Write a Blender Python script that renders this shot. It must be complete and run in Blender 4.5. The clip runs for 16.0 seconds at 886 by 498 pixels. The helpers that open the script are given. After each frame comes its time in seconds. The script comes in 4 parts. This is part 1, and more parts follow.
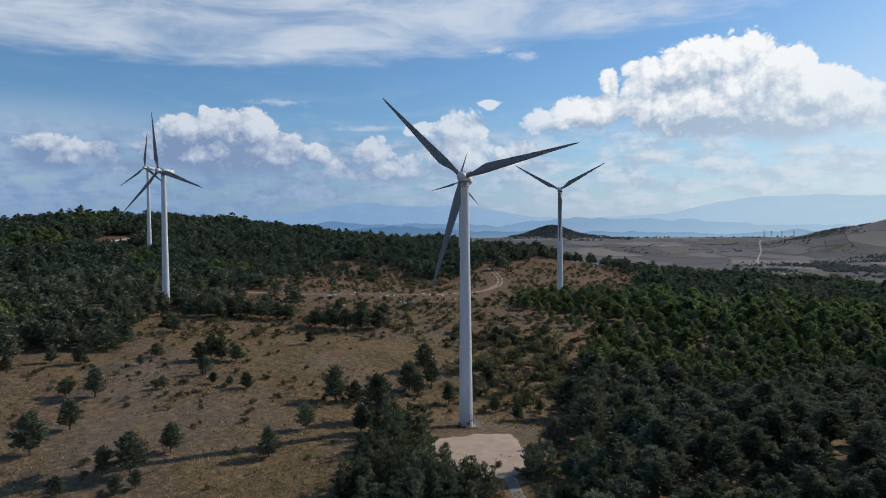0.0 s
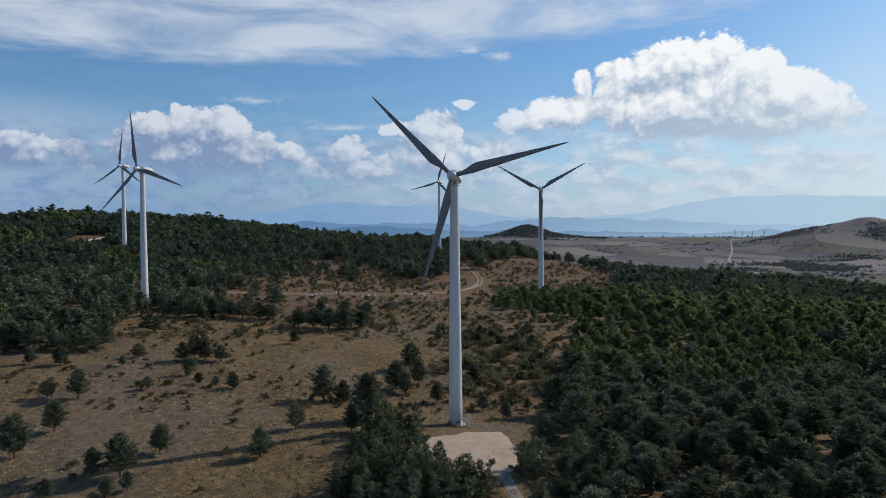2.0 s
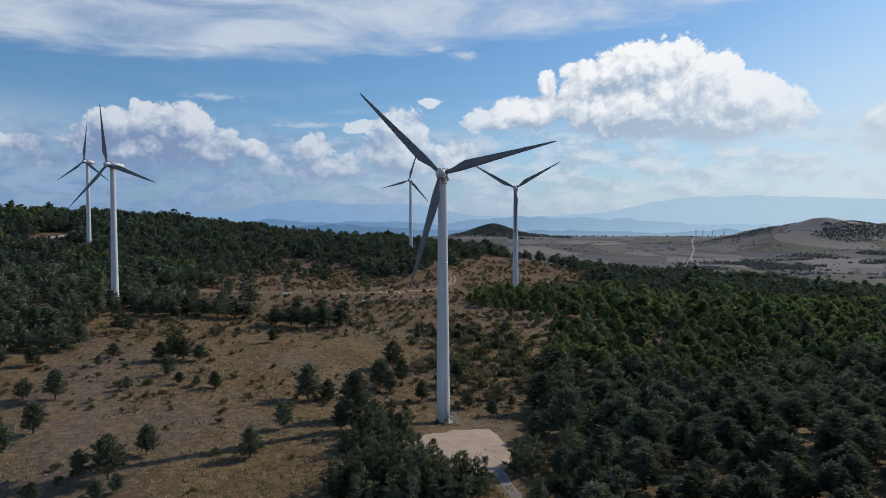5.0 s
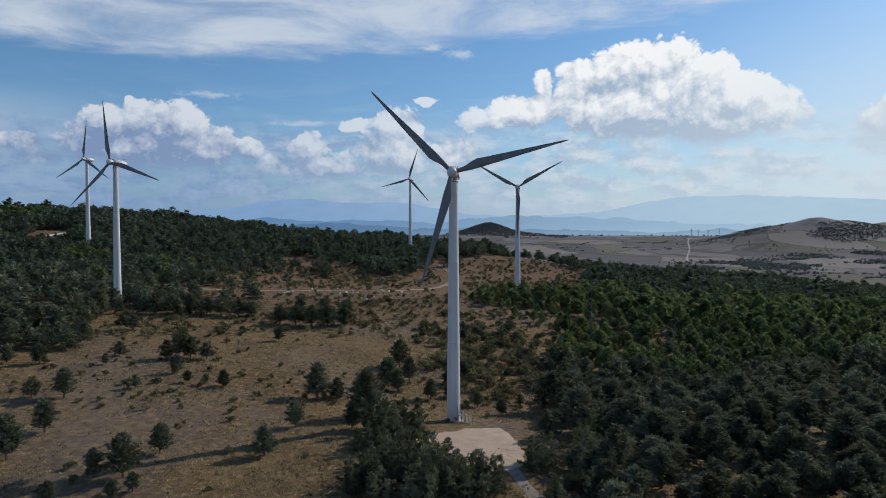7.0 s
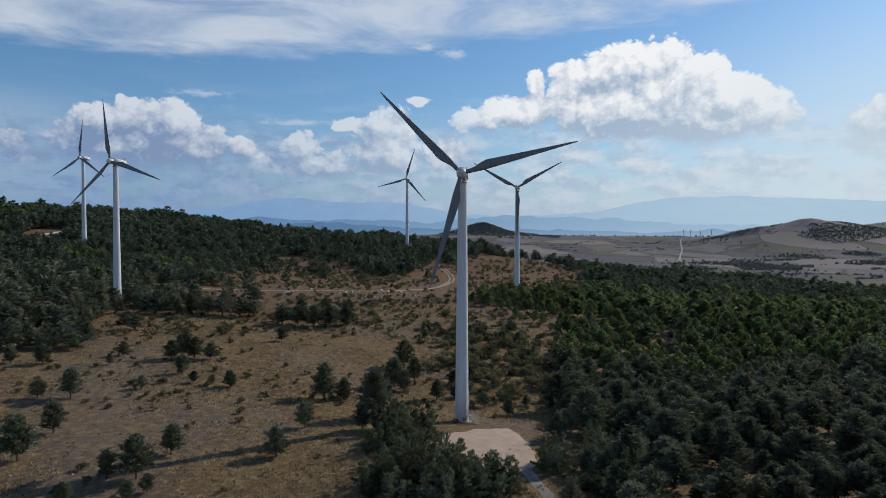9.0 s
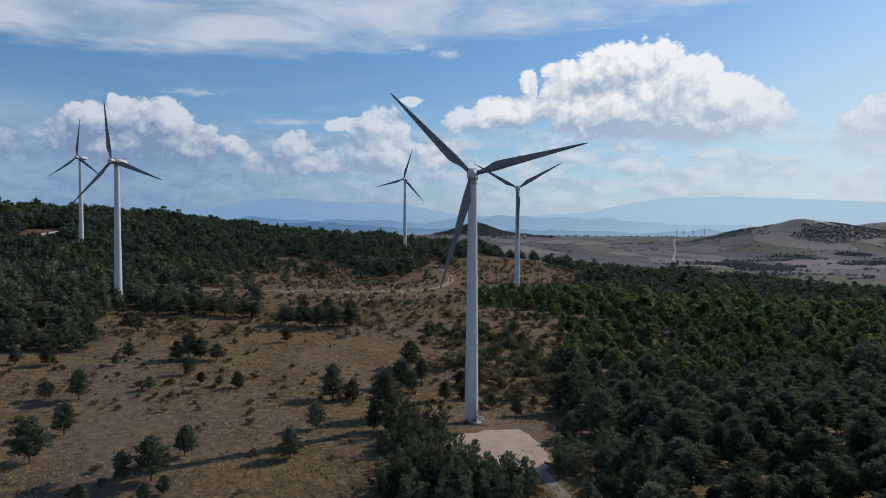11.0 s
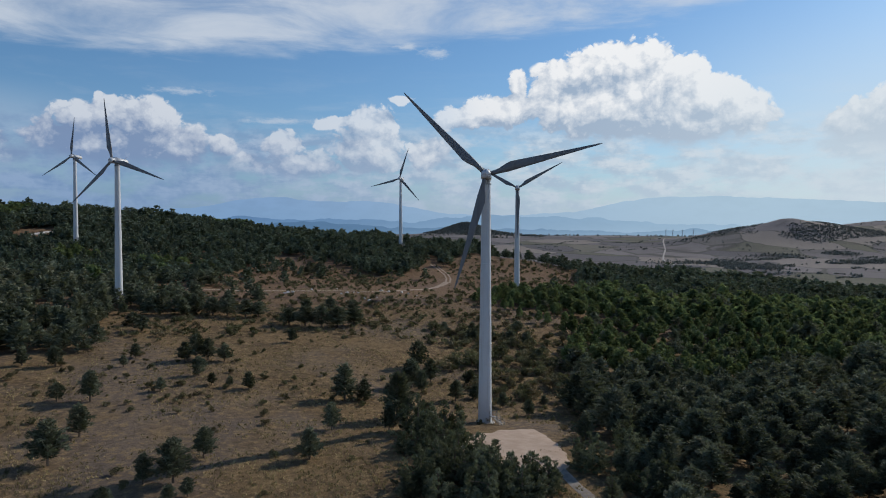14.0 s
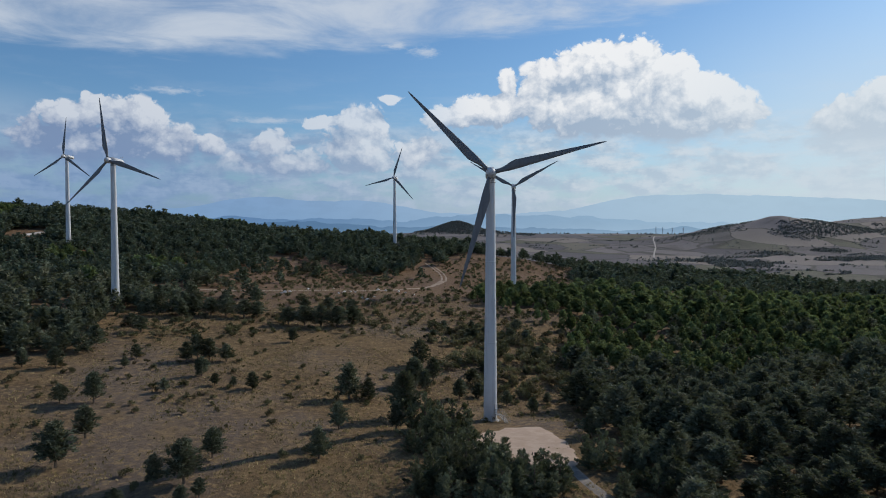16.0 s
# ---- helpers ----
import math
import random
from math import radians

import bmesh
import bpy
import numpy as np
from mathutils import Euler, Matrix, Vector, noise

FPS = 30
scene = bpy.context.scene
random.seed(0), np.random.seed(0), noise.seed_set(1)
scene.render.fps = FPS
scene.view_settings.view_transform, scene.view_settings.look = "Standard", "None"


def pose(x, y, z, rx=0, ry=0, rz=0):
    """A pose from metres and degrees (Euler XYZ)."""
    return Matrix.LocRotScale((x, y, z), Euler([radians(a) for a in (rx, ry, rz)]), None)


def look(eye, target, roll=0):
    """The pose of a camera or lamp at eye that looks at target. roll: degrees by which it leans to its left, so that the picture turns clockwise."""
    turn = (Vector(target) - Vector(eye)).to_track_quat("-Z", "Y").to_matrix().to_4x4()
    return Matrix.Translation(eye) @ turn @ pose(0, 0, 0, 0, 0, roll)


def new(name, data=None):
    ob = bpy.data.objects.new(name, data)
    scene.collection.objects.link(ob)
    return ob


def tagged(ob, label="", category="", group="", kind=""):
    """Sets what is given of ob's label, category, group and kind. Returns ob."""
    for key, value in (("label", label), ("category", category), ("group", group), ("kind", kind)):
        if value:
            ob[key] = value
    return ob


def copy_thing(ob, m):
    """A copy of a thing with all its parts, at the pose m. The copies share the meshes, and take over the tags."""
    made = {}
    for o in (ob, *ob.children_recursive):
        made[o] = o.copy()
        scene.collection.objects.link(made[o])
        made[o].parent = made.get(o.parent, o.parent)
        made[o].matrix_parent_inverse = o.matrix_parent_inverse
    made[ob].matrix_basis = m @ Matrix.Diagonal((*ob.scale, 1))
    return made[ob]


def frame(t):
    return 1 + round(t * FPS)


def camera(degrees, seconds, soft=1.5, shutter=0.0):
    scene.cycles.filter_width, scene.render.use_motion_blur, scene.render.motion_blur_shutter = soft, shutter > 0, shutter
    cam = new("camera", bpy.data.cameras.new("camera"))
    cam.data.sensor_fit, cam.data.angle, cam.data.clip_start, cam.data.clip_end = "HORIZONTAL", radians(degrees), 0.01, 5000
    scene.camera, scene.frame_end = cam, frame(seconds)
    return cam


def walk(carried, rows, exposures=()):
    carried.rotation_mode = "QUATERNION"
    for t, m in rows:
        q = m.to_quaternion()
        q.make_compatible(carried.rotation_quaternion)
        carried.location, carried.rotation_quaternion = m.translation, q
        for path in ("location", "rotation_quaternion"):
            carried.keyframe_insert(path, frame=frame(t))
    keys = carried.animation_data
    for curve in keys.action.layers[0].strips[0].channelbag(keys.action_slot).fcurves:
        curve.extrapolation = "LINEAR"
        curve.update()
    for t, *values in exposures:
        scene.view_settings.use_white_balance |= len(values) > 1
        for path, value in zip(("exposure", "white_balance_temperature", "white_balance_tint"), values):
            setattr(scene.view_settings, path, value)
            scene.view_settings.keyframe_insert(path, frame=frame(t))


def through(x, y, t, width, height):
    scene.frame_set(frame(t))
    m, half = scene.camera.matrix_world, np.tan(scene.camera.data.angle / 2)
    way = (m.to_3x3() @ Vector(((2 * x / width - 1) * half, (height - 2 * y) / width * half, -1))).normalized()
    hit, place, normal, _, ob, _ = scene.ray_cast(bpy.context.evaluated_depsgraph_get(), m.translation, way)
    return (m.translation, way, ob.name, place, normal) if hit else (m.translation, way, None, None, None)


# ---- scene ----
cam = camera(64.8, 16.0, 1.0)
METRES, EYE, TILT, LEAN, TURN = 24.23, 40.0, 0.0, 0.0, 0.0
ROWS = [
    (0.0, 0.0, 0.0, 0.0, -0.01, -1.8, 0.46),
    (0.5, -0.0285, -0.002, -0.0028, -0.34, -1.81, 0.43),
    (1.0, -0.0585, -0.0022, -0.0041, -0.86, -1.82, 0.42),
    (1.5, -0.0891, -0.0028, -0.0044, -1.44, -1.83, 0.41),
    (2.0, -0.1181, -0.004, -0.0046, -2.06, -1.85, 0.4),
    (2.5, -0.1483, -0.0034, -0.0021, -2.67, -1.87, 0.38),
    (3.0, -0.1779, -0.0019, -0.0004, -3.28, -1.89, 0.35),
    (3.5, -0.2079, 0.0007, -0.0024, -3.88, -1.91, 0.32),
    (4.0, -0.2387, 0.0032, -0.0064, -4.43, -1.92, 0.3),
    (6.5, -0.3888, 0.0234, -0.0135, -5.14, -2.05, 0.1),
    (7.0, -0.4205, 0.0256, -0.0136, -5.28, -2.06, 0.04),
    (7.5, -0.4532, 0.0287, -0.0133, -5.43, -2.06, 0.0),
    (8.0, -0.4857, 0.0303, -0.0144, -5.59, -2.07, -0.06),
    (8.5, -0.5181, 0.0326, -0.0106, -5.75, -2.07, -0.09),
    (9.0, -0.5512, 0.0336, -0.0058, -5.9, -2.08, -0.13),
    (11.5, -0.7183, 0.0489, 0.0035, -6.61, -2.08, -0.21),
    (12.0, -0.7506, 0.0518, 0.0062, -6.76, -2.1, -0.22),
    (12.5, -0.7825, 0.0546, 0.0101, -6.91, -2.11, -0.22),
    (13.0, -0.8147, 0.0582, 0.0113, -7.06, -2.12, -0.23),
    (13.5, -0.8473, 0.0625, 0.0117, -7.2, -2.12, -0.23),
    (14.0, -0.8789, 0.0667, 0.009, -7.35, -2.13, -0.2),
    (14.5, -0.909, 0.0704, 0.0067, -7.52, -2.15, -0.16),
    (15.0, -0.9378, 0.0732, 0.0062, -7.72, -2.16, -0.08),
    (15.5, -0.965, 0.0771, 0.006, -7.93, -2.18, -0.01),
    (16.0, -0.9927, 0.0809, 0.005, -8.15, -2.21, 0.06),
]
walk(cam, [(t, pose(0, 0, EYE, TILT, LEAN, TURN) @ pose(METRES * x, METRES * y, METRES * z, 90 + pitch, roll, yaw)) for t, x, y, z, yaw, pitch, roll in ROWS],
     [(0.0, 0.0), (16.0, -0.11)])

# ---- world, sun ----
SUN_AZ, SUN_EL = 60.0, 31.0
sun_dir = Vector((math.sin(radians(SUN_AZ)) * math.cos(radians(SUN_EL)), math.cos(radians(SUN_AZ)) * math.cos(radians(SUN_EL)), math.sin(radians(SUN_EL))))
sun = new("sun", bpy.data.lights.new("sun", "SUN"))
sun.data.energy, sun.data.angle, sun.data.color = 3.05, radians(0.5), (1.0, 0.93, 0.82)
sun.matrix_world = look(sun_dir * 300, (0, 0, 0))


class Nodes:
    """Helpers for building a node tree."""

    def __init__(self, tree):
        self.t = tree

    def node(self, kind):
        return self.t.nodes.new(kind)

    def link(self, a, b):
        self.t.links.new(a, b)

    def put(self, socket, value):
        if isinstance(value, bpy.types.NodeSocket):
            self.link(value, socket)
        elif value is not None:
            socket.default_value = value

    def math(self, op, a, b=None, c=None, clamp=False):
        n = self.node("ShaderNodeMath")
        n.operation, n.use_clamp = op, clamp
        for s, v in zip(n.inputs, (a, b, c)):
            self.put(s, v)
        return n.outputs[0]

    def vec(self, op, a, b=None):
        n = self.node("ShaderNodeVectorMath")
        n.operation = op
        self.put(n.inputs[0], a)
        self.put(n.inputs[1], b)
        return n.outputs["Value"] if op in ("LENGTH", "DOT_PRODUCT", "DISTANCE") else n.outputs[0]

    def scaled(self, a, k):
        n = self.node("ShaderNodeVectorMath")
        n.operation = "SCALE"
        self.put(n.inputs[0], a)
        self.put(n.inputs["Scale"], k)
        return n.outputs[0]

    def step(self, v, lo, hi, a=0.0, b=1.0, smooth=True):
        n = self.node("ShaderNodeMapRange")
        n.interpolation_type = "SMOOTHSTEP" if smooth else "LINEAR"
        for s, x in zip(n.inputs, (v, lo, hi, a, b)):
            self.put(s, x)
        return n.outputs[0]

    def mix(self, f, a, b):
        n = self.node("ShaderNodeMix")
        n.data_type = "RGBA"
        self.put(n.inputs[0], f)
        for s, x in ((n.inputs[6], a), (n.inputs[7], b)):
            self.put(s, (*x, 1) if isinstance(x, tuple) and len(x) == 3 else x)
        return n.outputs[2]

    def noise(self, vector, scale, detail=4.0, rough=0.55, distortion=0.0, colour=False):
        n = self.node("ShaderNodeTexNoise")
        self.put(n.inputs["Vector"], vector)
        for key, x in (("Scale", scale), ("Detail", detail), ("Roughness", rough), ("Distortion", distortion)):
            n.inputs[key].default_value = x
        return n.outputs["Color" if colour else "Fac"]

    def voronoi(self, vector, scale, feature="F1", detail=0.0, randomness=1.0, out="Distance"):
        n = self.node("ShaderNodeTexVoronoi")
        n.feature = feature
        self.put(n.inputs["Vector"], vector)
        n.inputs["Scale"].default_value = scale
        if feature != "DISTANCE_TO_EDGE" or detail:
            n.inputs["Detail"].default_value = detail
        n.inputs["Randomness"].default_value = randomness
        return n.outputs[out]

    def xyz(self, x, y, z=0.0):
        n = self.node("ShaderNodeCombineXYZ")
        for s, v in zip(n.inputs, (x, y, z)):
            self.put(s, v)
        return n.outputs[0]


# heaps of cumulus: azimuth, elevation, half width, half height, in degrees
HEAP_EAST = [(22.6, 12.4, 2.8, 2.1), (19.4, 11.8, 2.7, 1.9), (16.6, 11.2, 2.2, 1.5), (25.4, 11.0, 2.8, 2.0), (28.4, 9.6, 2.6, 1.9), (30.4, 8.2, 2.2, 1.7),
             (22.4, 9.3, 6.6, 2.8), (26.0, 8.2, 5.6, 2.4), (18.2, 9.1, 4.7, 1.8), (13.3, 10.6, 1.0, 1.4), (13.2, 9.1, 3.0, 1.4), (10.0, 8.7, 2.6, 1.3),
             (8.0, 8.2, 1.4, 0.9), (37.5, 7.0, 2.0, 1.4), (40.6, 7.2, 3.2, 2.4)]
HEAP_MIDDLE = [(4.3, 10.0, 1.3, 0.32), (-1.1, 8.1, 2.0, 0.7), (1.6, 8.0, 2.0, 1.5), (1.2, 5.8, 3.0, 1.9), (-5.4, 6.2, 1.5, 1.1), (-10.2, 5.8, 1.4, 1.0),
               (-8.7, 4.4, 2.6, 1.1), (-3.6, 4.5, 3.0, 1.2), (6.0, 5.6, 1.8, 1.2)]
HEAP_WEST = [(-17.8, 7.9, 1.9, 1.5), (-20.1, 7.2, 2.1, 1.5), (-15.8, 7.2, 2.8, 2.1), (-13.4, 5.7, 2.3, 1.9), (-22.0, 6.5, 1.4, 1.3), (-17.8, 5.5, 5.6, 2.1),
             (-26.0, 5.6, 2.0, 0.8), (-24.8, 4.6, 2.2, 0.9), (-29.2, 5.2, 2.6, 1.4)]


def cloud_group():
    """A node group: how deep inside a heap of cloud a direction lies, and the billows on it."""
    g = bpy.data.node_groups.new("cumulus", "ShaderNodeTree")
    g.interface.new_socket("Vector", in_out="INPUT", socket_type="NodeSocketVector")
    g.interface.new_socket("Billows", in_out="OUTPUT", socket_type="NodeSocketFloat")
    g.interface.new_socket("Smooth", in_out="OUTPUT", socket_type="NodeSocketFloat")
    k = Nodes(g)
    p0 = k.node("NodeGroupInput").outputs[0]
    wide = k.vec("SUBTRACT", k.noise(p0, 0.33, 2.0, colour=True), (0.5, 0.5, 0.5))
    curl = k.vec("SUBTRACT", k.noise(p0, 1.5, 4.0, 0.6, colour=True), (0.5, 0.5, 0.5))
    p = k.vec("ADD", p0, k.scaled(wide, 1.5))
    depth = None
    for u, v, ru, rv in HEAP_EAST + HEAP_MIDDLE + HEAP_WEST:
        d = k.vec("LENGTH", k.vec("MULTIPLY", k.vec("SUBTRACT", p, (u, v, 0)), (1 / ru, 1 / rv, 0)))
        f = k.math("MULTIPLY", k.math("SUBTRACT", 1.22, d), 0.45 + 0.25 * min(ru, rv))
        depth = f if depth is None else k.math("SMOOTH_MAX", depth, f, 0.12)
    q = k.vec("ADD", p, k.scaled(curl, 0.55))
    total = None
    for size, weight in ((0.50, 0.62), (1.15, 0.36), (2.6, 0.20), (6.0, 0.10)):
        n = k.node("ShaderNodeTexVoronoi")
        n.feature = "SMOOTH_F1"
        k.link(k.vec("ADD", k.vec("MULTIPLY", q, (1.0, 1.15, 0.0)), (0, 0, size * 7.3)), n.inputs["Vector"])
        n.inputs["Scale"].default_value, n.inputs["Smoothness"].default_value = size, 0.35
        f = k.math("MULTIPLY", k.math("SUBTRACT", 0.48, n.outputs["Distance"]), weight)
        total = f if total is None else k.math("ADD", total, f)
    out = k.node("NodeGroupOutput")
    k.link(total, out.inputs[0])
    k.link(depth, out.inputs[1])
    return g


def make_world():
    w = bpy.data.worlds.new("sky")
    w.use_nodes = True
    scene.world = w
    w.node_tree.nodes.clear()
    k = Nodes(w.node_tree)
    sky = k.node("ShaderNodeTexSky")
    sky.sky_type, sky.sun_disc, sky.sun_elevation, sky.sun_rotation = "NISHITA", False, radians(SUN_EL), radians(SUN_AZ)
    sky.air_density, sky.dust_density, sky.ozone_density = 1.0, 0.6, 2.0
    way = k.node("ShaderNodeTexCoord").outputs["Generated"]
    s = k.node("ShaderNodeSeparateXYZ")
    k.link(way, s.inputs[0])
    az = k.math("MULTIPLY", k.math("ARCTAN2", s.outputs[0], s.outputs[1]), 57.2958)
    el = k.math("MULTIPLY", k.math("ARCSINE", s.outputs[2]), 57.2958)
    p = k.xyz(az, el)
    tint = k.node("ShaderNodeMix")
    tint.data_type, tint.blend_type = "RGBA", "MULTIPLY"
    tint.inputs[0].default_value = 1.0
    k.link(sky.outputs[0], tint.inputs[6])
    tint.inputs[7].default_value = (*SKY_TINT, 1)
    colour = tint.outputs[2]
    # thin high veil
    wisp = k.noise(k.vec("MULTIPLY", p, (0.07, 0.28, 1.0)), 1.0, 8.0, 0.62, 0.5)
    streak = k.noise(k.vec("MULTIPLY", k.vec("ADD", p, (0, 0, 7)), (0.16, 0.9, 1.0)), 1.0, 6.0, 0.6, 0.3)
    edge = k.math("ADD", k.math("MULTIPLY", k.math("MAXIMUM", k.math("ADD", az, 12.0), 0.0), 0.085), 12.4)
    band = k.step(k.math("ADD", k.math("SUBTRACT", el, edge), k.math("MULTIPLY", k.math("SUBTRACT", streak, 0.5), 3.2)), -0.3, 1.6)
    veil = k.math("MULTIPLY", k.math("MULTIPLY", band, k.step(el, 30.0, 19.0)), k.step(wisp, 0.30, 0.64, 0.22, 1.0))
    low = k.math("MULTIPLY", k.step(el, 14.0, 3.0), k.step(streak, 0.46, 0.75))
    west = k.math("MULTIPLY", k.step(az, -14.0, -30.0), k.math("MULTIPLY", k.step(el, 10.5, 7.0), 0.45))
    thin = k.math("MAXIMUM", k.math("MAXIMUM", veil, k.math("MULTIPLY", low, 0.4)), west)
    colour = k.mix(k.math("MULTIPLY", thin, 0.82), colour, VEIL)
    for u, v, ru, rv in ((6.8, 13.6, 1.6, 0.6), (-13.0, 9.9, 3.0, 0.32), (-6.0, 8.0, 3.2, 0.35), (4.4, 14.0, 1.2, 0.4)):
        d = k.vec("LENGTH", k.vec("MULTIPLY", k.vec("SUBTRACT", p, (u, v, 0)), (1 / ru, 1 / rv, 0)))
        torn = k.math("ADD", k.math("SUBTRACT", 1.0, d), k.math("MULTIPLY", k.math("SUBTRACT", k.noise(k.vec("MULTIPLY", p, (0.8, 2.2, 1.0)), 1.0, 6.0, 0.65), 0.5), 2.6))
        colour = k.mix(k.step(torn, 0.0, 1.1, 0.0, 0.6), colour, VEIL)
    grp = cloud_group()
    a, b, far_off = k.node("ShaderNodeGroup"), k.node("ShaderNodeGroup"), k.node("ShaderNodeGroup")
    a.node_tree = b.node_tree = far_off.node_tree = grp
    k.link(k.vec("ADD", p, (0.9, 1.35, 0)), far_off.inputs[0])
    k.link(p, a.inputs[0])
    k.link(k.vec("ADD", p, (0.32, 0.62, 0)), b.inputs[0])
    ra, rb, sa = a.outputs[0], b.outputs[0], a.outputs[1]
    relief = k.math("SUBTRACT", ra, rb)
    sunward = k.step(az, -22.0, 22.0)
    # low bank of hazy cloud, in soft heaps
    bank = k.noise(k.vec("MULTIPLY", p, (0.22, 0.6, 1.0)), 1.0, 8.0, 0.6)
    f_bank = k.math("MULTIPLY", k.step(bank, 0.34, 0.58), k.math("MULTIPLY", k.step(el, 9.0, 5.6), k.step(el, -1.0, 2.0)))
    soft = k.math("ADD", k.step(k.noise(k.vec("MULTIPLY", p, (0.42, 1.15, 1.0)), 1.0, 7.0, 0.58), 0.36, 0.64), k.math("MULTIPLY", relief, 1.5), clamp=True)
    colour = k.mix(k.math("MULTIPLY", f_bank, 0.85), colour, k.mix(soft, k.mix(sunward, BANK_DARK_W, BANK_DARK), k.mix(sunward, BANK_LIGHT_W, BANK_LIGHT)))
    # cumulus, lit from the sun's side, with flat grey bases
    foot = k.math("ADD", k.math("SUBTRACT", 4.6, k.math("MULTIPLY", k.step(az, -9.0, -5.0), 1.6)), k.math("MULTIPLY", k.step(az, 5.0, 11.0), 3.0))
    above = k.math("ADD", k.math("SUBTRACT", el, foot), k.math("MULTIPLY", k.math("SUBTRACT", bank, 0.5), 2.4))
    da = k.math("ADD", sa, k.math("MULTIPLY", ra, k.step(above, -0.3, 2.0, 0.35, 1.0)))
    shade = k.math("SUBTRACT", k.math("ADD", sa, ra), k.math("ADD", far_off.outputs[1], far_off.outputs[0]))
    lit = k.math("ADD", k.math("MULTIPLY", shade, 0.62), k.math("MULTIPLY", relief, 0.80))
    lit = k.math("ADD", lit, k.math("SUBTRACT", k.step(az, -20.0, 16.0, 0.44, 0.56), k.math("MULTIPLY", k.step(sa, 0.35, 1.35), 0.16)))
    lit = k.math("SUBTRACT", lit, k.step(above, 3.0, 0.2, 0.0, 0.56), clamp=True)
    puffs = k.mix(k.step(lit, 0.06, 0.92, smooth=False), k.mix(sunward, DARK_W, DARK_E), k.mix(sunward, LIGHT_W, LIGHT_E))
    rim = k.step(above, -0.2, 1.8, 0.75, 0.20)
    cover = k.math("MULTIPLY", k.math("MULTIPLY", k.step(da, 0.02, k.math("ADD", rim, 0.02)), k.step(sa, -0.06, 0.10)), k.math("MULTIPLY", k.step(above, -1.5, 0.5, 0.12, 1.0), k.step(k.math("ABSOLUTE", az), 11.0, 7.0, 1.0, 0.78)))
    colour = k.mix(k.math("MULTIPLY", cover, 0.96), colour, puffs)
    glow = k.math("MULTIPLY", k.math("MULTIPLY", k.step(az, 16.0, 42.0), k.step(el, 19.0, 6.0)), 0.68)
    colour = k.mix(glow, colour, HAZE_E)
    # haze towards the horizon
    haze = k.math("MULTIPLY", k.math("POWER", 2.718, k.math("MULTIPLY", k.math("MAXIMUM", el, 0.0), -0.21)), 0.90)
    colour = k.mix(haze, colour, k.mix(k.step(az, -25.0, 45.0), HAZE_W, HAZE_E))
    bg = k.node("ShaderNodeBackground")
    k.link(colour, bg.inputs[0])
    bg.inputs[1].default_value = 0.1
    k.link(bg.outputs[0], k.node("ShaderNodeOutputWorld").inputs[0])


SKY_TINT = (0.56, 0.83, 1.06)
VEIL = (6.6, 7.2, 8.0)
BANK_DARK_W, BANK_LIGHT_W = (1.8, 2.8, 4.9), (3.5, 4.6, 6.5)
BANK_DARK, BANK_LIGHT = (4.1, 5.2, 6.5), (7.6, 8.0, 8.4)
DARK_W, LIGHT_W = (2.1, 2.9, 4.6), (7.2, 7.6, 8.2)
DARK_E, LIGHT_E = (3.6, 4.6, 6.0), (9.9, 9.9, 9.9)
HAZE_W, HAZE_E = (1.85, 3.1, 5.4), (6.1, 7.1, 8.0)
make_world()


# ---- materials ----
def material(name):
    m = bpy.data.materials.new(name)
    m.use_nodes = True
    k = Nodes(m.node_tree)
    return m, k, m.node_tree.nodes["Principled BSDF"]


def bump(k, shader, height, strength, distance):
    n = k.node("ShaderNodeBump")
    n.inputs["Strength"].default_value, n.inputs["Distance"].default_value = strength, distance
    k.link(height, n.inputs["Height"])
    k.link(n.outputs[0], shader.inputs["Normal"])


def place(k):
    return k.node("ShaderNodeNewGeometry").outputs["Position"]


def foliage(name, dark, light, warm, through=0.3):
    """Leaves: two greens, a dry tone here and there, light shining through."""
    m, k, s = material(name)
    p = place(k)
    geo = k.node("ShaderNodeNewGeometry")
    big, mid = k.noise(p, 0.16, 2.0), k.noise(p, 0.9, 3.0)
    f = k.math("ADD", k.math("MULTIPLY", geo.outputs["Random Per Island"], 0.55), k.math("MULTIPLY", k.step(mid, 0.3, 0.7), 0.45))
    c = k.mix(f, dark, light)
    c = k.mix(k.math("MULTIPLY", k.step(big, 0.45, 0.72), 0.75), c, warm)
    own = k.node("ShaderNodeObjectInfo").outputs["Random"]
    vary = k.math("MULTIPLY", k.step(k.noise(k.vec("MULTIPLY", p, (1.0, 1.0, 0.25)), 0.30, 2.0), 0.32, 0.68, 0.45, 1.55), k.step(own, 0.0, 1.0, 0.85, 1.18, False))
    c = k.scaled(c, vary)
    k.link(c, s.inputs["Base Color"])
    s.inputs["Roughness"].default_value = 0.8
    s.inputs["Specular IOR Level"].default_value = 0.12
    t = k.node("ShaderNodeBsdfTranslucent")
    k.link(k.mix(0.4, c, (0.14, 0.17, 0.04)), t.inputs[0])
    mixer = k.node("ShaderNodeMixShader")
    mixer.inputs[0].default_value = through
    k.link(s.outputs[0], mixer.inputs[1])
    k.link(t.outputs[0], mixer.inputs[2])
    k.link(mixer.outputs[0], m.node_tree.nodes["Material Output"].inputs[0])
    return m


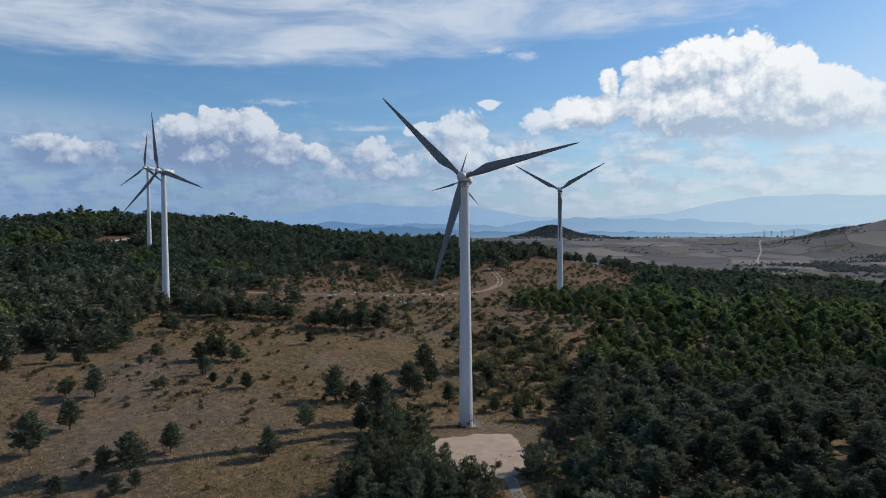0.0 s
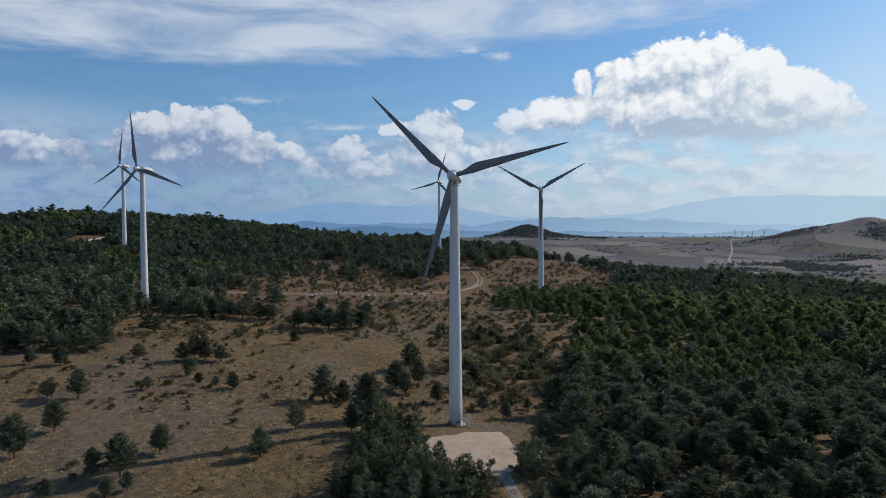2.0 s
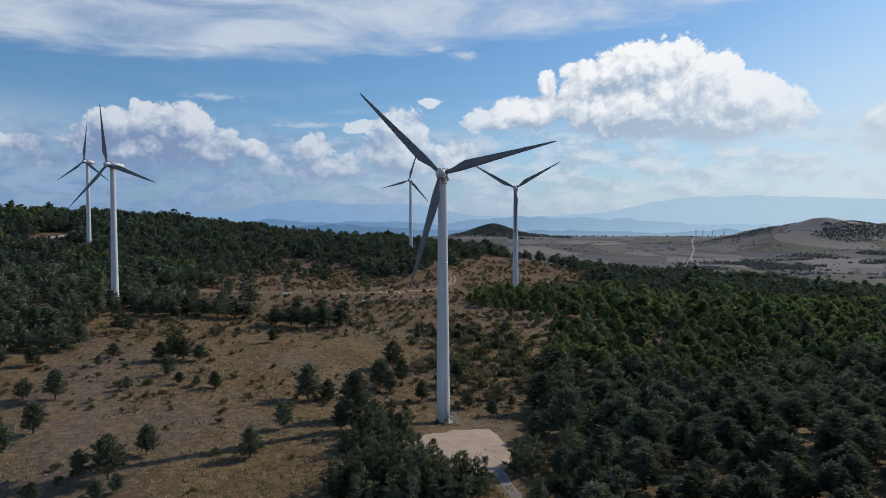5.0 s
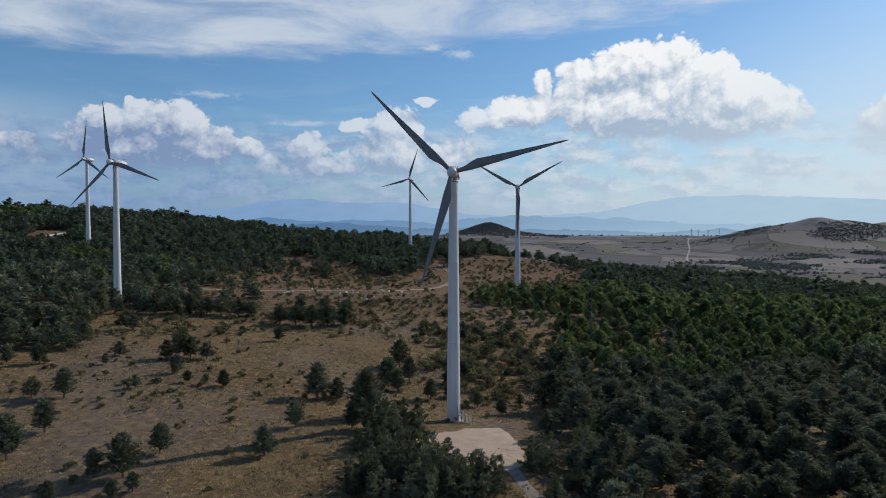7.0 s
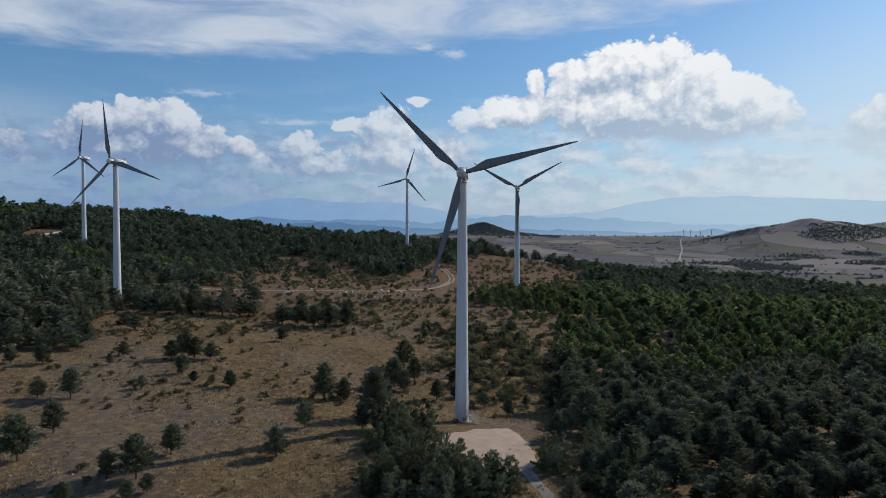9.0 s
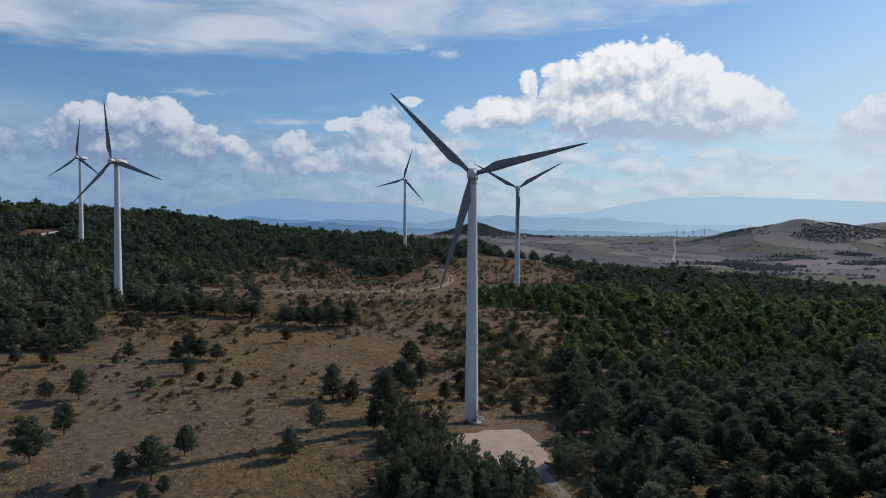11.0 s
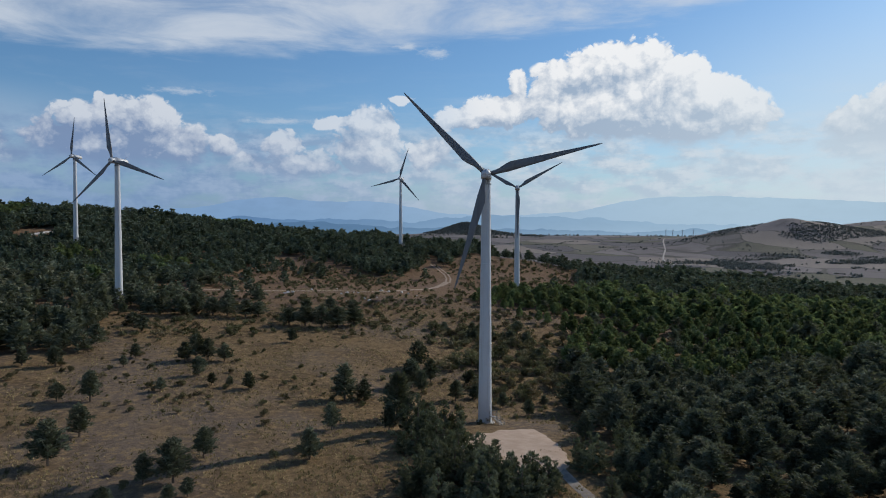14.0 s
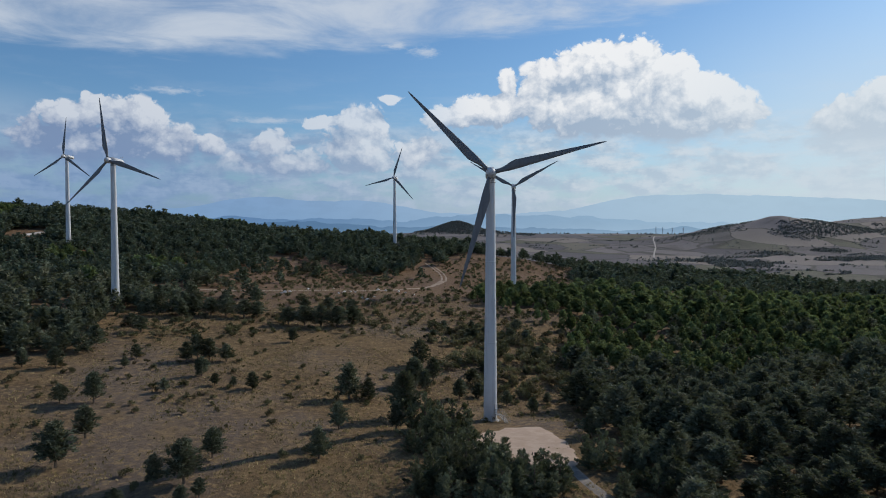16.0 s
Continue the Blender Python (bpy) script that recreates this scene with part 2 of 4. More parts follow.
def bark_material():
    m, k, s = material("bark")
    p = place(k)
    k.link(k.mix(k.noise(p, 3.0, 5.0), (0.06, 0.045, 0.035), (0.19, 0.14, 0.10)), s.inputs["Base Color"])
    s.inputs["Roughness"].default_value = 0.9
    bump(k, s, k.noise(p, 14.0, 5.0), 0.6, 0.05)
    return m


def ground_material():
    """Dry pasture near by, a patchwork of stubble fields far off."""
    m, k, s = material("dry_pasture")
    p = place(k)
    big, mid, small = k.noise(p, 0.022, 5.0, 0.6), k.noise(p, 0.11, 6.0, 0.62), k.noise(p, 0.75, 6.0, 0.68)
    fine = k.noise(k.vec("MULTIPLY", p, (1.0, 1.0, 3.0)), 4.5, 6.0, 0.7)
    c = k.mix(k.step(mid, 0.34, 0.66), (0.123, 0.080, 0.044), (0.218, 0.142, 0.070))
    c = k.mix(k.math("MULTIPLY", k.step(big, 0.46, 0.62), 0.65), c, (0.168, 0.134, 0.116))
    c = k.mix(k.math("MULTIPLY", k.step(small, 0.50, 0.62), 0.85), c, (0.305, 0.206, 0.102))
    c = k.mix(k.math("MULTIPLY", k.step(small, 0.47, 0.33), 0.8), c, (0.084, 0.063, 0.034))
    c = k.mix(k.math("MULTIPLY", k.step(fine, 0.50, 0.38), 0.85), c, (0.095, 0.067, 0.035))
    # farther up the slope the soil is redder
    sep = k.node("ShaderNodeSeparateXYZ")
    k.link(p, sep.inputs[0])
    red = k.math("MULTIPLY", k.step(k.math("ADD", sep.outputs[1], k.math("MULTIPLY", mid, 80.0)), 250.0, 340.0), 0.65)
    c = k.mix(red, c, k.mix(small, (0.130, 0.075, 0.046), (0.227, 0.136, 0.082)))
    # fields, their tones pulled towards lilac grey to paint in distance haze
    q = k.vec("MULTIPLY", k.vec("ADD", p, k.scaled(k.vec("SUBTRACT", k.noise(p, 0.004, 3.0, colour=True), (0.5, 0.5, 0.5)), 160.0)), (1.0, 0.55, 0.0))
    cell = k.voronoi(q, 0.0068, "F1", out="Color")
    rim = k.voronoi(q, 0.0068, "DISTANCE_TO_EDGE")
    csep = k.node("ShaderNodeSeparateColor")
    k.link(cell, csep.inputs[0])
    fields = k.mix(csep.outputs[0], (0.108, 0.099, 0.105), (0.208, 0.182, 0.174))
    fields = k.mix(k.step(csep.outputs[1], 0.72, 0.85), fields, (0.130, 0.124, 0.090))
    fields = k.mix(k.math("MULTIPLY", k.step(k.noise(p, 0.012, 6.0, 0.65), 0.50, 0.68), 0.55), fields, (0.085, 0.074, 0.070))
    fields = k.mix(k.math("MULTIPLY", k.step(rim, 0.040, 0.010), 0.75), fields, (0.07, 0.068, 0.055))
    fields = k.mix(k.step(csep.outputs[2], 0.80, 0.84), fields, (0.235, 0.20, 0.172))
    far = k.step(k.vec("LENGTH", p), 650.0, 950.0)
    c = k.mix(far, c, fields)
    k.link(c, s.inputs["Base Color"])
    s.inputs["Roughness"].default_value, s.inputs["Specular IOR Level"].default_value = 0.95, 0.1
    bump(k, s, k.math("ADD", small, k.math("MULTIPLY", fine, 0.5)), 0.9, 0.35)
    return m


def track_material(name, a, b):
    m, k, s = material(name)
    p = place(k)
    c = k.mix(k.step(k.noise(p, 0.45, 6.0, 0.65), 0.35, 0.68), a, b)
    c = k.mix(k.math("MULTIPLY", k.step(k.noise(p, 2.6, 6.0, 0.7), 0.56, 0.72), 0.5), c, tuple(x * 0.55 for x in a))
    k.link(c, s.inputs["Base Color"])
    s.inputs["Roughness"].default_value = 0.92
    bump(k, s, k.noise(p, 3.5, 6.0, 0.7), 0.4, 0.05)
    return m


def paint_material(name, colour, worn, rough=0.42):
    """Painted steel or gelcoat with streaks of dirt."""
    m, k, s = material(name)
    p = k.node("ShaderNodeTexCoord").outputs["Object"]
    streak = k.noise(k.vec("MULTIPLY", p, (2.2, 2.2, 0.12)), 1.0, 5.0, 0.6)
    spots = k.noise(p, 0.9, 5.0, 0.6)
    c = k.mix(k.math("MULTIPLY", k.step(streak, 0.48, 0.74), 0.55), colour, worn)
    c = k.mix(k.math("MULTIPLY", k.step(spots, 0.55, 0.75), 0.3), c, worn)
    k.link(c, s.inputs["Base Color"])
    k.link(k.step(spots, 0.3, 0.7, rough - 0.08, rough + 0.12), s.inputs["Roughness"])
    return m


def plain_material(name, a, b, scale, rough, metal=0.0):
    m, k, s = material(name)
    k.link(k.mix(k.noise(k.node("ShaderNodeTexCoord").outputs["Object"], scale, 5.0, 0.6), a, b), s.inputs["Base Color"])
    s.inputs["Roughness"].default_value, s.inputs["Metallic"].default_value = rough, metal
    return m


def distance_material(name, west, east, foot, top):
    """A far range seen through miles of air: the haze is painted in as emission, paler towards the sun and at its foot.
    """
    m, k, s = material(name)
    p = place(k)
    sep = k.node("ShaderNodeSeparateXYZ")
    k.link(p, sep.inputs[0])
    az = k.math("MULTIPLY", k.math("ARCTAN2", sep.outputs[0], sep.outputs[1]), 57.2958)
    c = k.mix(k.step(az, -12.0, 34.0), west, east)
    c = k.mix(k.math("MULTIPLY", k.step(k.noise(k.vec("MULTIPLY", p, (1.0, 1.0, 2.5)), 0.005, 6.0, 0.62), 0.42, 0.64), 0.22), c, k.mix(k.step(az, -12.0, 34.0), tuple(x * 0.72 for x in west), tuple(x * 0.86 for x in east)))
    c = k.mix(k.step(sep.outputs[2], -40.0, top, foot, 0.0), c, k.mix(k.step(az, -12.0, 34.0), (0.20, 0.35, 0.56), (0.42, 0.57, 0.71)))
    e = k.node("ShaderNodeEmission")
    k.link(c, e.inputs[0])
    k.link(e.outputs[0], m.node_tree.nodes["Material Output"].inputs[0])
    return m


PINE = foliage("pine_needles", (0.050, 0.061, 0.046), (0.150, 0.163, 0.110), (0.172, 0.162, 0.106), 0.30)
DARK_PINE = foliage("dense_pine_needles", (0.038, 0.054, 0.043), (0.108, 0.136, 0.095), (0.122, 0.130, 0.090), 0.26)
JUNIPER = foliage("juniper_needles", (0.058, 0.070, 0.046), (0.178, 0.188, 0.118), (0.185, 0.175, 0.112), 0.32)
OAK = foliage("oak_leaves", (0.062, 0.090, 0.040), (0.178, 0.225, 0.088), (0.180, 0.195, 0.085), 0.40)
SCRUB = foliage("scrub_leaves", (0.072, 0.074, 0.042), (0.175, 0.152, 0.082), (0.215, 0.140, 0.088), 0.32)
DRY = foliage("dry_grass", (0.20, 0.150, 0.075), (0.40, 0.31, 0.17), (0.28, 0.20, 0.11), 0.35)
BARK = bark_material()
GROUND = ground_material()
PAD = track_material("pale_gravel", (0.41, 0.29, 0.205), (0.49, 0.36, 0.265))
DIRT = track_material("dirt_track", (0.27, 0.19, 0.13), (0.38, 0.28, 0.20))
CHALK = track_material("chalky_gravel", (0.55, 0.50, 0.43), (0.70, 0.65, 0.58))
STONY_PALE = track_material("pale_farm_road", (0.30, 0.26, 0.23), (0.42, 0.38, 0.34))
STONY = track_material("stony_track", (0.15, 0.125, 0.10), (0.30, 0.26, 0.22))
TOWER = paint_material("tower_paint", (0.60, 0.61, 0.62), (0.44, 0.44, 0.43))
BLADE = paint_material("blade_gelcoat", (0.165, 0.17, 0.18), (0.065, 0.065, 0.068), 0.5)
STEEL = plain_material("galvanised_steel", (0.20, 0.205, 0.21), (0.30, 0.305, 0.31), 3.0, 0.55, 0.5)
DARK = plain_material("dark_rubber", (0.03, 0.03, 0.03), (0.06, 0.06, 0.06), 4.0, 0.7)
CONCRETE = plain_material("concrete", (0.36, 0.34, 0.31), (0.5, 0.48, 0.44), 1.2, 0.9)


# ---- ground ----
def lattice(x, y, seed):
    ix, iy = np.floor(x), np.floor(y)
    fx, fy = x - ix, y - iy
    fx, fy = fx * fx * (3 - 2 * fx), fy * fy * (3 - 2 * fy)

    def h(a, b):
        v = np.sin(a * 127.1 + b * 311.7 + seed * 74.7) * 43758.5453
        return v - np.floor(v)

    return (h(ix, iy) * (1 - fx) + h(ix + 1, iy) * fx) * (1 - fy) + (h(ix, iy + 1) * (1 - fx) + h(ix + 1, iy + 1) * fx) * fy


def fractal(x, y, size, seed, octaves=4):
    total, amp = 0.0, 1.0
    for i in range(octaves):
        total = total + (lattice(x / size, y / size, seed + i) - 0.5) * amp
        size, amp = size * 0.48, amp * 0.5
    return total


def ease(v, lo, hi):
    t = np.clip((v - lo) / (hi - lo), 0, 1)
    return t * t * (3 - 2 * t)


def swell(x, y, cx, cy, sx, sy):
    return np.exp(-((x - cx) / sx) ** 2 - ((y - cy) / sy) ** 2)


def ground(x, y):
    """Height of the ground: the ridge with its clearing, then the plain beyond and the hills in it."""
    x, y = np.asarray(x, float), np.asarray(y, float)
    r = np.hypot(x, y)
    cx, cy = np.clip(x, -600, 600), np.clip(y, -300, 700)
    near = 4.6 - 0.029 * cx + 0.009 * cy
    near = near + 37.0 * swell(x, y, -300, 620, 260, 170)        # wooded ridge
    near = near + 0.7 * swell(x, y, 60, 400, 120, 110) - 7.8 * swell(x, y, 90, 190, 70, 60)
    near = near - 0.2 * swell(x, y, -80, 190, 70, 70) + 7.7 * swell(x, y, 20, 520, 120, 80)
    near = near + 3.4 * swell(x, y, -160, 350, 100, 90) - 0.6 * swell(x, y, 0, 70, 110, 45) - 3.7 * swell(x, y, 15, 150, 50, 30)
    near = near + 2.4 * swell(x, y, -10, 285, 70, 60) - 4.9 * swell(x, y, -120, 60, 120, 80) + 3.4 * swell(x, y, -190, 440, 70, 60)
    near = near + 0.6 * fractal(x, y, 23, 3) * (1 - swell(x, y, 5, 116, 16, 20)) + 3.0 * fractal(x, y, 120, 9, 2) * ease(r, 200, 420)
    near = near + 4.4 * swell(x, y, 112, 476, 46, 42) - 3.0 * swell(x, y, 310, 395, 70, 80)
    near = near - 34 * ease(y - (450 - 0.30 * (x - 90)), 0, 160) * ease(x, 60, 150)        # the slope falls away to the plain
    plain = -52 + 34 * ease(r, 1300, 3300) - 95 * ease(r, 3450, 4300) + 8 * fractal(x, y, 420, 21, 4)
    plain = plain + 68 * swell(x, y, 1400, 2130, 290, 280) + 16 * swell(x, y, 1380, 2110, 50, 60) - 12 * swell(x, y, 1640, 2120, 120, 200) + 7 * swell(x, y, 1180, 2200, 90, 90)
    plain = plain + 76 * swell(x, y, 1960, 2250, 380, 380)
    plain = plain + 44 * swell(x, y, 525, 3400, 105, 120) + 14 * swell(x, y, 600, 3380, 260, 160)
    plain = plain + 5 * fractal(x, y, 90, 61, 3) * (swell(x, y, 1500, 2150, 420, 300) + swell(x, y, 525, 3400, 200, 160))
    t = ease(r, 560, 1050)
    return near * (1 - t) + plain * t


def gz(x, y):
    return float(ground(x, y))


def mesh_of(name, verts, faces, mat, smooth=False):
    """A mesh from arrays of corners and of three- or four-sided faces."""
    verts, faces = np.asarray(verts, np.float32), np.asarray(faces, np.int32)
    me = bpy.data.meshes.new(name)
    n, k = faces.shape
    me.vertices.add(len(verts))
    me.vertices.foreach_set("co", verts.ravel())
    me.loops.add(n * k)
    me.loops.foreach_set("vertex_index", faces.ravel())
    me.polygons.add(n)
    me.polygons.foreach_set("loop_start", np.arange(0, n * k, k, dtype=np.int32))
    me.polygons.foreach_set("use_smooth", np.full(n, smooth))
    me.materials.append(mat)
    me.update(calc_edges=True)
    return me


def grid_faces(rows, cols, closed=False):
    i, j = np.meshgrid(np.arange(rows - 1), np.arange(cols if closed else cols - 1), indexing="ij")
    a, b = i * cols + j, i * cols + (j + 1) % cols
    return np.stack([a, b, b + cols, a + cols], -1).reshape(-1, 4)


def build_ground():
    az = np.radians(np.concatenate([np.arange(-42, 52, 0.25), np.arange(52, 318, 3.5)]))
    rad = np.concatenate([[0.01, 6, 14, 24, 36, 48], 58 * 1.0195 ** np.arange(232)])
    rad = rad[rad < 4850]
    r, a = np.meshgrid(rad, az, indexing="ij")
    x, y = r * np.sin(a), r * np.cos(a)
    verts = np.stack([x, y, ground(x, y)], -1).reshape(-1, 3)
    faces = grid_faces(len(rad), len(az), True)[:, ::-1]
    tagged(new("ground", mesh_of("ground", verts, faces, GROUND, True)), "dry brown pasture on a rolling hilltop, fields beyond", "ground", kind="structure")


def strip(name, pts, width, mat, label, lift=0.06, kind="structure", category="track"):
    """A track laid over the ground along a bent line."""
    pts = [Vector(p) for p in pts]
    line = []
    for i in range(len(pts) - 1):
        a, b, c, d = pts[max(i - 1, 0)], pts[i], pts[i + 1], pts[min(i + 2, len(pts) - 1)]
        n = max(2, int((c - b).length / 2.5))
        for s in range(n):
            t = s / n
            line.append(0.5 * ((2 * b) + (c - a) * t + (2 * a - 5 * b + 4 * c - d) * t * t + (3 * b - a - 3 * c + d) * t ** 3))
    line.append(pts[-1])
    verts = []
    for i, p in enumerate(line):
        d = (line[min(i + 1, len(line) - 1)] - line[max(i - 1, 0)]).normalized()
        side = Vector((d.y, -d.x))
        for s in (-0.5, -0.3, -0.1, 0.1, 0.3, 0.5):
            w = width * (1 + 0.35 * (float(lattice(np.array(i * 0.37), np.array(s * 3.0), 5)) - 0.5))
            q = p + side * s * w
            verts.append((q.x, q.y, gz(q.x, q.y) + lift * (0.2 if abs(s) == 0.5 else 1)))
    return tagged(new(name, mesh_of(name, verts, grid_faces(len(line), 6)[:, ::-1], mat, True)), label, category, kind=kind)


build_ground()


def build_pad():
    """The levelled gravel pad before the turbine, with ragged edges."""
    mid = Vector((4.5, 114.5))
    ring = []
    for (x0, y0), (x1, y1) in zip(PAD_CORNERS, PAD_CORNERS[1:] + PAD_CORNERS[:1]):
        for s in range(10):
            x, y = x0 + (x1 - x0) * s / 10, y0 + (y1 - y0) * s / 10
            ring.append((x + 0.9 * float(fractal(np.array(x), np.array(y), 2.5, 4)), y + 0.9 * float(fractal(np.array(x), np.array(y), 2.5, 8))))
    verts, rings = [], 9
    for i in range(rings):
        for x, y in ring:
            t = (i + 0.02) / (rings - 1)
            q = mid + (Vector((x, y)) - mid) * t
            verts.append((q.x, q.y, gz(q.x, q.y) + (0.13 if i < rings - 1 else -0.05)))
    tagged(new("gravel_pad", mesh_of("gravel_pad", verts, grid_faces(rings, len(ring), True)[:, ::-1], PAD, True)), "pale pinkish gravel pad below the wind turbine", "gravel pad", kind="structure")


PAD_CORNERS = [(-5, 116.5), (-2.5, 121), (1, 124), (3.5, 124.5), (5, 127), (9, 127.8), (12.2, 127.6), (13.0, 124), (13.5, 117), (13.2, 110), (11.6, 103), (9.5, 100.5), (2, 101), (-3, 108)]
build_pad()
strip("road_1", [(9.5, 103), (9.8, 98), (10.2, 92), (12, 82), (16, 68), (20, 50)], 1.9, STONY, "stony access road leading up to the gravel pad")
ROAD_MAIN = [(-110, 302), (-90, 301), (-72, 302), (-54, 299), (-35, 302), (-16, 302), (-1, 309), (12, 334), (24, 358), (28.5, 372)]
strip("road_2", ROAD_MAIN, 3.2, DIRT, "pale dirt track crossing the hilltop pasture")
strip("road_3", [(27.2, 368), (30.2, 385), (31.5, 405), (30.5, 425), (28, 445)], 1.1, DIRT, "wheel rut of a grassy dirt track")
strip("road_4", [(29.5, 368), (32.5, 385), (33.8, 405), (32.8, 425), (30.3, 445)], 1.1, DIRT, "wheel rut of a grassy dirt track")
strip("road_5", [(-250, 322), (-225, 332), (-208, 346), (-190, 352)], 6.0, CHALK, "chalky track through the wood")
strip("road_6", [(-217, 456), (-213, 463), (-209, 471), (-203, 484)], 7.5, CHALK, "chalky turning place in the wood")
strip("road_7", [(620, 1255), (674, 1451), (720, 1595), (800, 1770), (912, 2002), (1030, 2270), (1166, 2546)], 4.5, STONY_PALE, "pale farm road through the far fields", 0.6)


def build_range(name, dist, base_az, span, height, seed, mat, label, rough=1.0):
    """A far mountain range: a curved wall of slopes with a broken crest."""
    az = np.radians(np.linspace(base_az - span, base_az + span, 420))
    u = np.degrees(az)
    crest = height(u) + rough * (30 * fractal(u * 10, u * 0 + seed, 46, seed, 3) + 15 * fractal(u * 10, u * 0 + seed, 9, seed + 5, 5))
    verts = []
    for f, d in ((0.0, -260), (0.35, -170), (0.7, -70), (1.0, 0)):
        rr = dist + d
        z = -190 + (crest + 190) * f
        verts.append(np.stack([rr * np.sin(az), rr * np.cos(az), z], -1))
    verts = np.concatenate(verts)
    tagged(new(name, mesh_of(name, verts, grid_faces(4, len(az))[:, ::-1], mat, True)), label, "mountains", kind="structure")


def bell(u, c, w):
    return np.exp(-((u - c) / w) ** 2)


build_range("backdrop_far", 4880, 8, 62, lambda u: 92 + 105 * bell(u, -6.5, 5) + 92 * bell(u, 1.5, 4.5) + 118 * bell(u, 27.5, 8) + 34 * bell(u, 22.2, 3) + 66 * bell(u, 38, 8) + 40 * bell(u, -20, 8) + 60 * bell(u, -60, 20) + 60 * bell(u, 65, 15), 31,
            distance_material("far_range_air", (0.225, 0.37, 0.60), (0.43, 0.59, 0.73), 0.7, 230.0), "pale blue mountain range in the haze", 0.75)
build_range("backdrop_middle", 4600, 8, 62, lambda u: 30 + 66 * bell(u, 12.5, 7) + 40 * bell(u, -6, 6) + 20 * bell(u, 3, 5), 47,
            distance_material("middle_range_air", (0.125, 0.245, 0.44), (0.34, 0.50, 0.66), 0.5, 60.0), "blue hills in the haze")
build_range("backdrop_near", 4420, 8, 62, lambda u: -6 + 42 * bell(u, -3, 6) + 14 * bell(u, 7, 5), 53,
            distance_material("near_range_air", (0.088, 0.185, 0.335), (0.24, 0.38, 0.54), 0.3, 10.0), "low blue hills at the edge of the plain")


# ---- plants ----
def sprays(points, along, outward, length, width, rng):
    """One pointed spray of leaves a point: it runs along the given way and turns its face outward."""
    n = len(points)
    d = along / (np.linalg.norm(along, axis=1, keepdims=True) + 1e-9) + rng.normal(0, 0.35, (n, 3))
    d /= np.linalg.norm(d, axis=1, keepdims=True) + 1e-9
    s = np.cross(outward + rng.normal(0, 0.55, (n, 3)), d)
    s /= np.linalg.norm(s, axis=1, keepdims=True) + 1e-9
    k = rng.uniform(0.6, 1.4, (n, 1))
    verts = np.stack([points - d * k * length * 0.45 - s * k * width * 0.5, points - d * k * length * 0.45 + s * k * width * 0.5, points + d * k * length * 0.55], 1).reshape(-1, 3)
    return verts, np.arange(n * 3).reshape(-1, 3)


def on_boughs(boughs, count, rng, spread):
    """Points along boughs (foot, tip, weight), thicker towards the tips, with the way of each bough there."""
    foot, tip, weight = (np.array([b[i] for b in boughs], float) for i in range(3))
    pick = rng.choice(len(boughs), count, p=weight / weight.sum())
    t = 1 - 0.8 * rng.random((count, 1)) ** 1.4
    run = tip[pick] - foot[pick]
    pts = foot[pick] + run * t
    pts[:, 2:] += 0.08 * np.linalg.norm(run, axis=1, keepdims=True) * t ** 2            # tips bend upward
    pts += rng.normal(0, 1, (count, 3)) * spread * (0.6 + 0.7 * (1 - t))
    return pts, run / (np.linalg.norm(run, axis=1, keepdims=True) + 1e-9)


